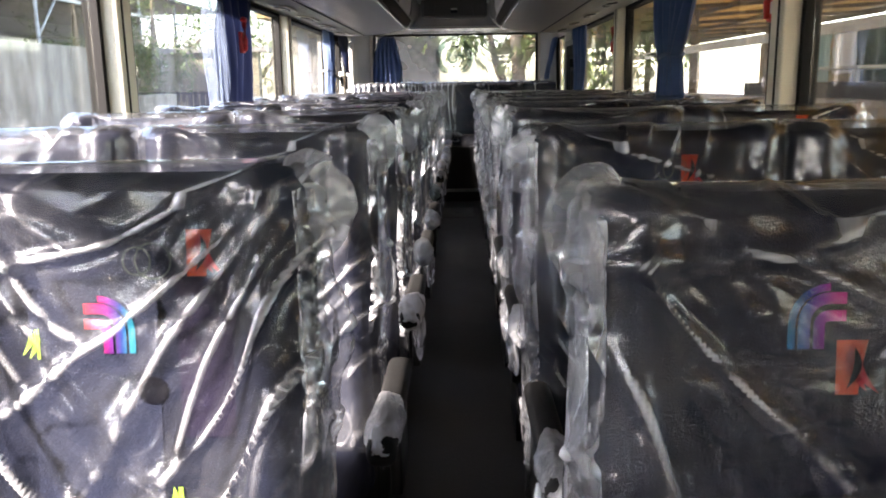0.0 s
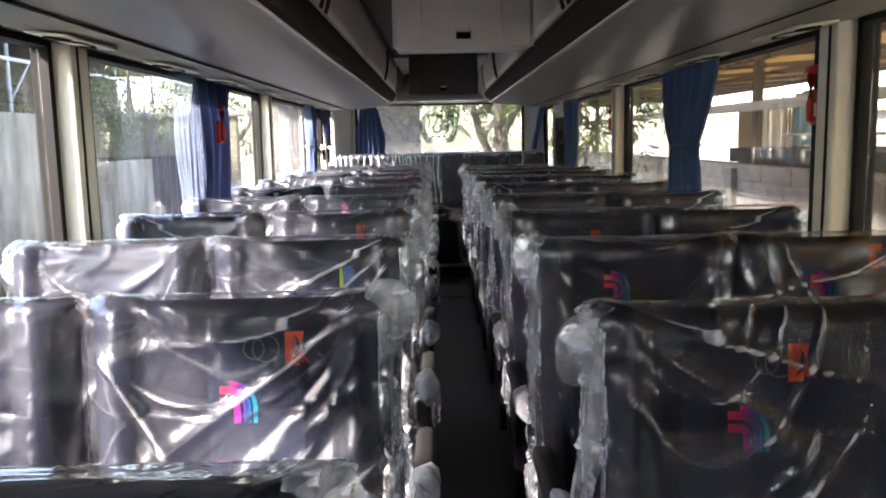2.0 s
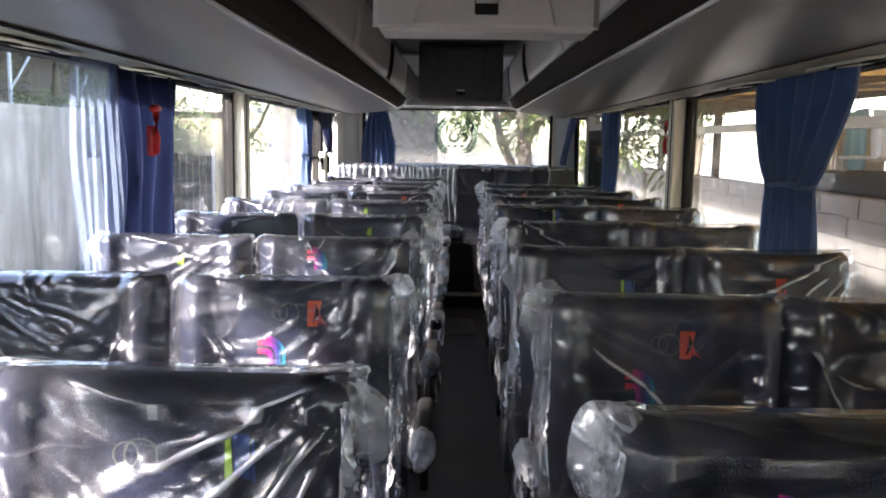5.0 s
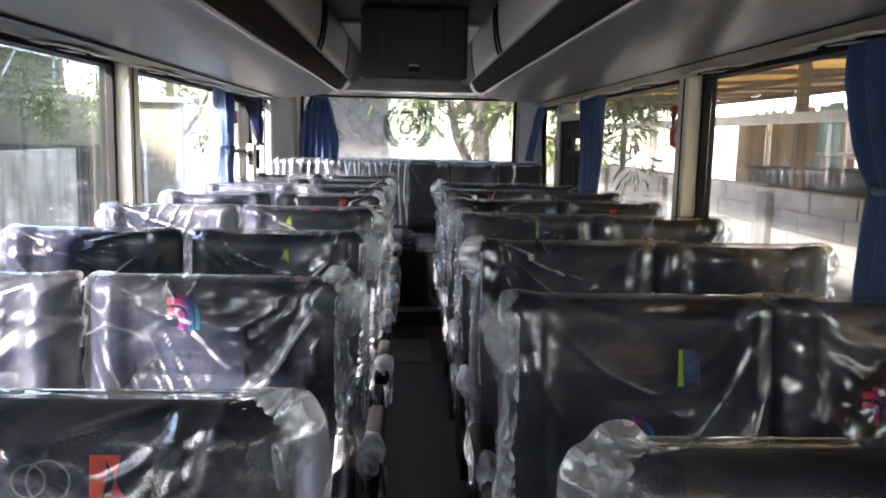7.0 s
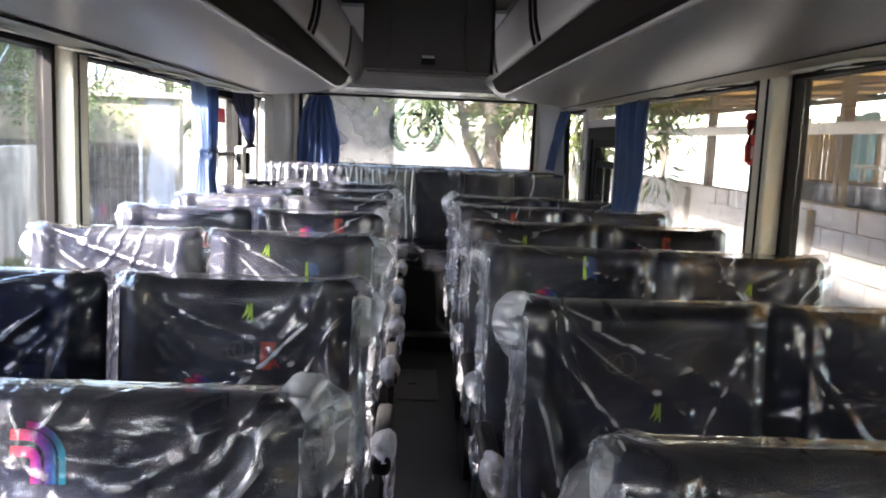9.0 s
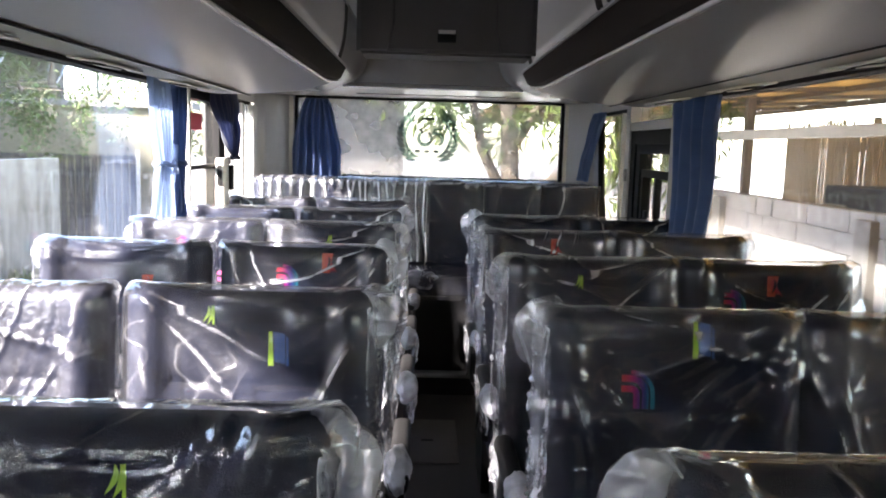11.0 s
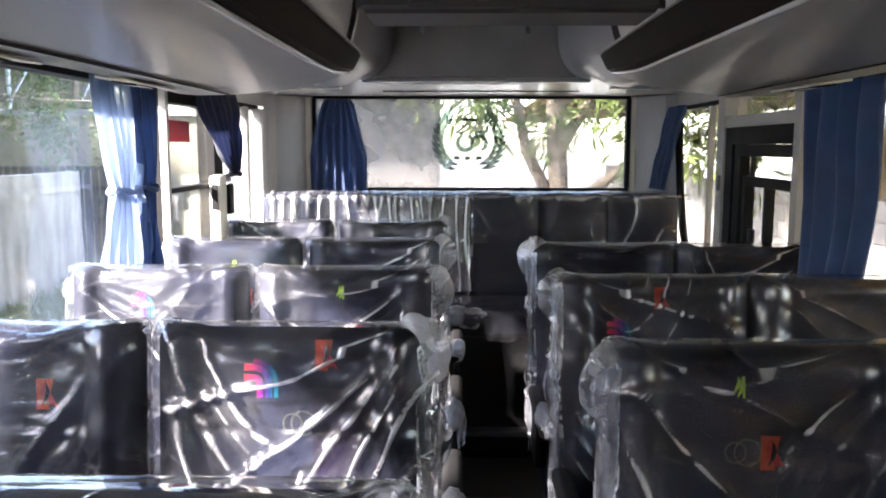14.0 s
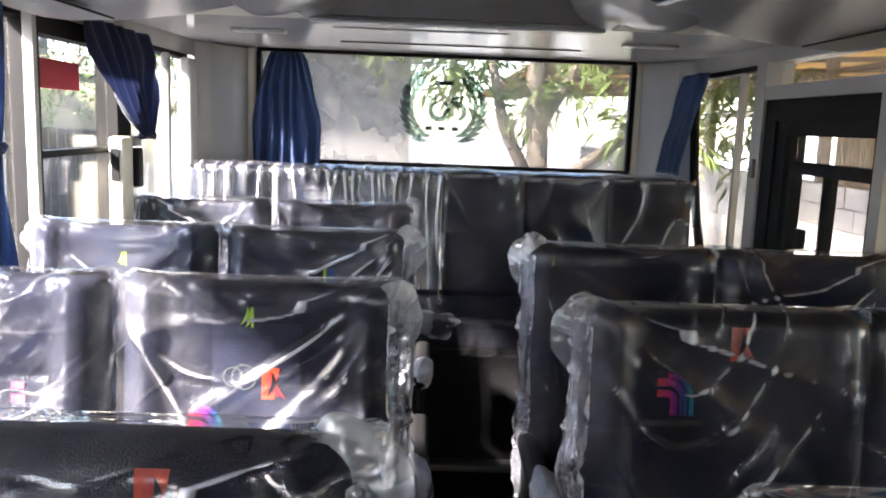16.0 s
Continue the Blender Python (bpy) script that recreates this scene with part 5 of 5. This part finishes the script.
tree(1.05, 14.6, 4.2, 0.13, [(1.2, -.2, 2.6, .75), (.5, 0, 3.3, .8), (-1.2, -.3, 3.35, .7), (1.8, .2, 3.0, .8), (-.4, .3, 4.2, 1.0), (2.7, .6, 3.1, .6), (1.3, -.3, 2.15, .5), (1.9, -.1, 2.5, .6), (-.9, .1, 2.95, .5), (.2, -.2, 2.9, .5), (1.5, 0, 3.6, .8)], "mango tree with long leaves behind the bus", 5, [[(0, 0, 1.7), (-.35, .05, 2.4), (-.55, .1, 3.3)], [(0, 0, 1.6), (.6, 0, 2.1), (1.2, 0, 2.5)], [(0, 0, 2.4), (.5, .1, 3.2), (.9, .1, 4.0)]], 0.23, 240)
tree(10.6, 38.0, 6.5, 0.2, [(0, 0, 4.6, 1.8), (-1.7, -.4, 4.2, 1.5), (1.5, .4, 5.0, 1.6), (-2.4, .3, 5.4, 1.5), (-1.2, -.6, 3.4, 1.0), (.4, 0, 6.2, 1.8)], "large leafy tree beyond the canopy", 9, [[(0, 0, 2.8), (-.9, 0, 4.0), (-1.6, 0, 4.8)]], 0.24, 420)
tree(-7.6, 21.2, 4.6, 0.12, [(0, 0, 3.0, .9), (.9, .3, 3.5, .8), (-.9, .2, 3.4, .9), (.4, -.5, 2.6, .6), (1.6, .5, 2.9, .7), (-.3, .4, 4.3, 1.0), (2.2, 1.2, 3.4, .8)], "leafy tree behind the dark fence", 13, [[(0, 0, 2), (.6, .1, 2.8), (1.1, .2, 3.4)], [(0, 0, 2), (-.5, .1, 2.9), (-.8, .2, 3.5)]], 0.13, 300)

tree(-5.6, 22.4, 5.0, 0.12, [(0, 0, 3.2, 1.0), (-1.0, .2, 2.6, .9), (.9, .3, 3.6, .9), (-.4, -.3, 1.9, .7), (1.0, -.2, 2.4, .8), (-1.6, .4, 3.6, 1.0), (0, .5, 4.6, 1.1)], "dense leafy tree beyond the fence", 17, [[(0, 0, 2), (.6, .1, 2.8), (.9, .2, 3.5)]], 0.13, 420)
tree(-10.4, 23.0, 5.2, 0.13, [(0, 0, 3.2, 1.1), (-1.2, .2, 2.8, 1.0), (1.1, .3, 3.4, 1.0), (.4, -.3, 2.2, .8), (-1.8, .4, 3.8, 1.0), (.6, .5, 4.6, 1.1)], "dense leafy tree beyond the fence", 23, [[(0, 0, 2), (-.6, .1, 2.8), (-.9, .2, 3.5)]], 0.13, 420)

# block wall on one side
BW = 3.6
# stretch before y = 0 is unseen, added to darken reflections on the right
bw = solid("wall_blocks", boxes((BW + 0.012, BW + 0.14, -14.0, 26.0, G, 1.035)), MORTAR, "bare concrete block wall beside the bus", "wall")
deck = base("raised_deck", 4.9, 9, 0.98, "dark raised timber deck edge behind the block wall", "deck")
part("deck_edge", boxes((-0.5, 1.2, -8.5, 4.2, 0.0, 0.20)), DARKSHED, deck, "", False)
part("deck_support", boxes((-0.3, 1.0, -8.4, 4.1, G - 0.98, -0.001)), DARKSHED, deck, "", False)
for i, py in enumerate((4.2, 7.5, 10.8, 14.1, 17.4, 20.7)):
    po = base("canopy_post", 3.86, py, G, "weathered timber post of the canopy", "post", "canopy posts")
    part("post", boxes((-0.05, 0.05, -0.05, 0.05, 0.0, 3.3), bev=0.008), WOOD, po, "", False)
    part("pier", boxes((-0.34, -0.06, -0.12, 0.12, 0.0, 1.93), bev=0.01), MORTAR, po, "rendered pier against the wall", False)
bm_ = base("canopy_beam", 3.86, 9, 1.66, "pale timber beam across the canopy posts", "beam")
part("beam", boxes((-0.11, -0.051, -7.5, 15.0, 0.0, 0.11), bev=0.006), WHITESTEEL, bm_, "", False)
part("brace", boxes((-0.10, -0.055, -1.6, -1.55, 0.111, 0.7)), WOOD, bm_, "", False)


# bus-side edge and front end are unseen, extended to block light on the right
def canopy():
    ob = base("canopy_roof", 0, 0, 0, "rusty corrugated canopy roof over timber rafters", "roof")
    n = 340

    def f(u, v):
        y = -14.0 + 47.0 * u
        return (1.29 + 7.71 * v, y, 2.33 + 0.39 * v + 0.018 * math.sin(y / 0.20 * math.tau))
    bm = grid(n * 6, 2, f)
    bmesh.ops.solidify(bm, geom=bm.faces[:], thickness=0.004)
    part("sheets", bm, TIN, ob, "rusty corrugated sheets")
    for i in range(19):
        y = -12.0 + i * 2.4
        bm = bmesh.new()
        box(bm, 1.5, 9.0, y - 0.04, y + 0.04, 2.265, 2.335)
        for v in bm.verts:
            v.co.z += (v.co.x - 1.5) / 7.5 * 0.36
        part("rafter", bm, WOOD, ob, "", False)
    for x in (2.6, 4.5, 6.4, 8.92):
        z = 2.36 + (x - 1.5) / 7.5 * 0.36
        part("purlin", boxes((x - 0.04, x + 0.04, -14.0, 33.0, z - 0.15 if x > 8 else z - 0.11, z - 0.03)), WOOD, ob, "", False)
    return ob


canopy()
hs = base("house", 15, 26, G, "white sunlit house wall beyond the yard", "house")
part("wall", boxes((0, 0.3, -14, 10, 0, 3.0)), WHITEWALL, hs, "", False)
part("roof_slab", boxes((-0.4, 0.8, -14.3, 10.3, 3.001, 3.15)), TIN, hs, "", False)
for wy in (-9, -5, -1, 4):
    w_ = part("window", boxes((-0.03, -0.001, wy - 0.6, wy + 0.6, 1.0, 2.2)), WHITESTEEL, hs, "", False)
    part("pane", boxes((-0.036, -0.0301, wy - 0.5, wy + 0.5, 1.1, 2.1)), DARKSHED, w_, "", False)


def bench_table(x, y):
    ob = base("yard_table", x, y, 1.18, "low pale table on the deck", "table")
    part("tabletop", boxes((-0.4, 0.4, -0.9, 0.9, 0.16, 0.20), bev=0.005), WHITESTEEL, ob)
    for dx in (-0.35, 0.35):
        for dy in (-0.8, 0.8):
            part("leg", boxes((dx - 0.025, dx + 0.025, dy - 0.025, dy + 0.025, 0, 0.159)), WHITESTEEL, ob, "", False)


bench_table(5.3, 11.6)

bf = base("bamboo_screen", 7.3, 18.9, G, "split bamboo screen under the canopy", "fence")
part("rail", boxes((0.02, 0.05, -3.0, 1.8, 1.6, 1.66)), WOOD, bf, "", False)
part("rail", boxes((0.02, 0.05, -3.0, 1.8, 2.6, 2.66)), WOOD, bf, "", False)


def hung_cloth(x, y, w, h, mat, label, seed):
    """Washing that hangs from a line under the canopy."""
    def f(u, v):
        return (0.03 * math.sin(u * 14 + seed) * (0.3 + v) + 0.04 * nz(u * 3, v * 3, seed), (u - 0.5) * w * (1 - 0.08 * v), -h * v + 0.02 * math.sin(u * 3.1 * 2))
    bm = grid(30, 16, f)
    bmesh.ops.solidify(bm, geom=bm.faces[:], thickness=0.003)
    o = part("hanging_cloth", bm, mat)
    o.matrix_world = pose(x, y, 2.05, 0, 0, 12 * math.sin(seed))
    tagged(o, label, "laundry", "washing on the line")


hung_cloth(6.0, 12.6, 0.8, 0.95, GREENCLOTH, "dark green cloth hanging on a line", 1)
hung_cloth(6.05, 13.5, 0.7, 0.75, WHITE, "white towel hanging on a line", 2)
hung_cloth(6.0, 14.3, 0.6, 0.9, TEALCLOTH, "pale teal cloth hanging on a line", 3)
hung_cloth(6.05, 11.7, 0.7, 0.8, WHITE, "white towel hanging on a line", 5)
ln = base("washing_line", 6.02, 13.0, 2.06, "thin washing line under the canopy", "line")
bm = bmesh.new()
tube(bm, [(0, -4, 0.02), (0, 0, -0.01), (0, 4, 0.02)], 0.006, 6)
part("cord", bm, WOOD, ln)
rnd = random.Random(4)
SLAT = mesh_of("slat", boxes((-0.008, 0.008, -0.024, 0.024, 0, 3.0)), BAMBOO, False)
for i in range(84):
    o = part("slat", SLAT, None, bf)
    o.matrix_local = pose(rnd.uniform(-0.008, 0.008), -2.95 + i * 0.057, rnd.uniform(-0.12, 0.12), 0, 0, rnd.uniform(-8, 8))

# plaster wall and steel shed on the other side
PW = -5.8
solid("wall_plaster", boxes((PW - 0.18, PW, -14.0, 14.6, G, 1.88), (PW - 0.18, PW, 14.603, 17.35, G, 1.12), bev=0.012), PLASTER, "stained old plaster boundary wall", "wall")
shed = base("steel_shed", -10, 5, G, "dark open steel shed behind the boundary wall", "shed")
part("roof", boxes((-5, 0.8, -9, 27, 4.9, 5.0)), DARKSHED, shed, "", False)
part("back_wall", boxes((-2.2, -2.1, -9, 27, 0, 4.899)), DARKSHED, shed, "", False)
for i in range(11):
    y = -7 + i * 3.0
    bm = bmesh.new()
    tube(bm, [(0.6, y, 0), (0.6, y, 4.89)], 0.045, 8)
    p_ = part("post", bm, WHITESTEEL, shed)
    bm = bmesh.new()
    tube(bm, [(0.6, y, 3.35), (0.6, y + 1.0, 4.3)], 0.03, 6)
    part("brace", bm, WHITESTEEL, p_)
part("beam", boxes((0.56, 0.64, -8.9, 26.9, 4.25, 4.33)), WHITESTEEL, shed, "", False)


def fence(x0, x1, y):
    ob = base("yard_fence", (x0 + x1) / 2, y, G, "dark slatted metal fence across the yard", "fence")
    hw = (x1 - x0) / 2
    for z in (0.25, 1.2, 2.05):
        part("rail", boxes((-hw, hw, -0.02, 0.02, z - 0.02, z + 0.02)), DARKSHED if z > 0.5 else MORTAR, ob, "", False)
    me = mesh_of("slat", boxes((-0.055, 0.055, 0.021, 0.035, 0.1, 2.1)), DARKSHED, False)
    n = int((x1 - x0) / 0.14)
    for i in range(n):
        o = part("slat", me, None, ob)
        o.matrix_local = pose(-hw + 0.07 + i * 0.14, 0, 0)
    for i in range(3):
        part("post", boxes((-hw + i * hw - 0.03, -hw + i * hw + 0.03, -0.05, -0.021, 0, 2.2)), WHITESTEEL, ob, "", False)


fence(-13.5, -5.2, 19.2)
yh = base("yellow_house", -11, 20.3, G, "yellowish sunlit house wall behind the fence", "house")
part("wall", boxes((-8, 6.2, 0, 0.3, 0, 3.0)), YELLOW_WALL, yh, "", False)
part("roof_edge", boxes((-8.3, 6.5, -0.12, 0.42, 3.001, 3.12)), MORTAR, yh, "", False)
gs = base("grey_store", -1.7, 16.5, G, "grey rendered store wall behind the bus", "building")
part("wall", boxes((-1.6, 1.35, 0, 0.25, 0, 3.4)), MORTAR, gs, "", False)
# added above the visible part, only to shade the wall below
part("awning", boxes((-1.9, 1.6, -1.0, 0.6, 3.401, 3.47)), TIN, gs, "unseen tin sheet that shades the store wall", False)
bm = bmesh.new()
tube(bm, [(0.42, -0.25, 3.06), (0.9, -0.25, 3.16)], 0.02, 8)
part("bar", bm, WHITESTEEL, gs, "white sloping bar")
part("plinth", boxes((-1.62, 1.37, -0.06, -0.001, 0, 0.7)), PLASTER, gs, "", False)

def vine(x, y, z0, n, seed):
    """Sparse creeper that hangs from a wire over the gate."""
    rnd_ = random.Random(seed)
    ob = base("hanging_vine", x, y, z0, "sparse leafy creeper hanging from a wire", "creeper", "creepers")
    bm = bmesh.new()
    stems = []
    for i in range(9):
        px, py = rnd_.uniform(-1.1, 1.1), rnd_.uniform(-0.15, 0.15)
        ln_ = rnd_.uniform(0.5, 1.35) * (1 - 0.35 * abs(px))
        pts = [(px + 0.10 * math.sin(2.2 * k + i), py, 0.1 - ln_ * k / 5) for k in range(6)]
        tube(bm, pts, 0.006, 5)
        stems += pts[1:]
    tube(bm, [(-1.6, 0, 0.14), (0, 0, 0.08), (1.6, 0, 0.14)], 0.008, 6)
    part("stems", bm, BARK, ob, "thin brown stems")
    bm = bmesh.new()
    for p in stems:
        leaves(bm, p, 0.20, n, rnd_, 0.085, 0.028)
    part("leaves", bm, LEAF, ob, "small green leaves", False)


vine(-6.1, 18.6, 2.15, 26, 3)
vine(-8.0, 18.8, 2.25, 22, 8)

# grass along the foot of the plaster wall
rnd = random.Random(21)
bm = bmesh.new()
for _ in range(15000):
    x, y = -5.76 + abs(rnd.gauss(0, 0.5)), 8.0 + 11.2 * rnd.random() ** 0.7
    h, a, b = rnd.uniform(0.2, 0.95) * (0.5 + 0.9 * abs(nz(y * 1.3, 3.0))), rnd.uniform(0, 6.28), rnd.uniform(0.03, 0.16)
    w = rnd.uniform(0.008, 0.02)
    dx, dy = math.cos(a), math.sin(a)
    v = [bm.verts.new(p) for p in ((x - dy * w, y + dx * w, G), (x + dy * w, y - dx * w, G), (x + dx * b * .4, y + dy * b * .4, G + h * .7), (x + dx * b, y + dy * b, G + h))]
    bm.faces.new((v[0], v[1], v[2]))
    bm.faces.new((v[0], v[2], v[3]))
tagged(part("grass", bm, GRASS, None, "", False), "tall green grass at the foot of the wall", "grass", "", "stuff")

# blocks of the wall, one by one
BLK = [mesh_of("block", boxes((0.0, 0.115, 0.004, 0.386, 0.004, 0.186), bev=0.006), BLOCK, False) for _ in range(1)]
rnd = random.Random(33)
for r in range(4):
    z = 1.035 - 0.19 * (r + 1)
    for c in range(58):
        y = 1.0 + c * 0.39 + (0.195 if r % 2 else 0)
        o = part("block", BLK[0], None, bw)
        o.matrix_world = pose(BW - 0.004 + rnd.uniform(-0.006, 0.006), y, z, rnd.uniform(-.6, .6), 0, rnd.uniform(-.5, .5))
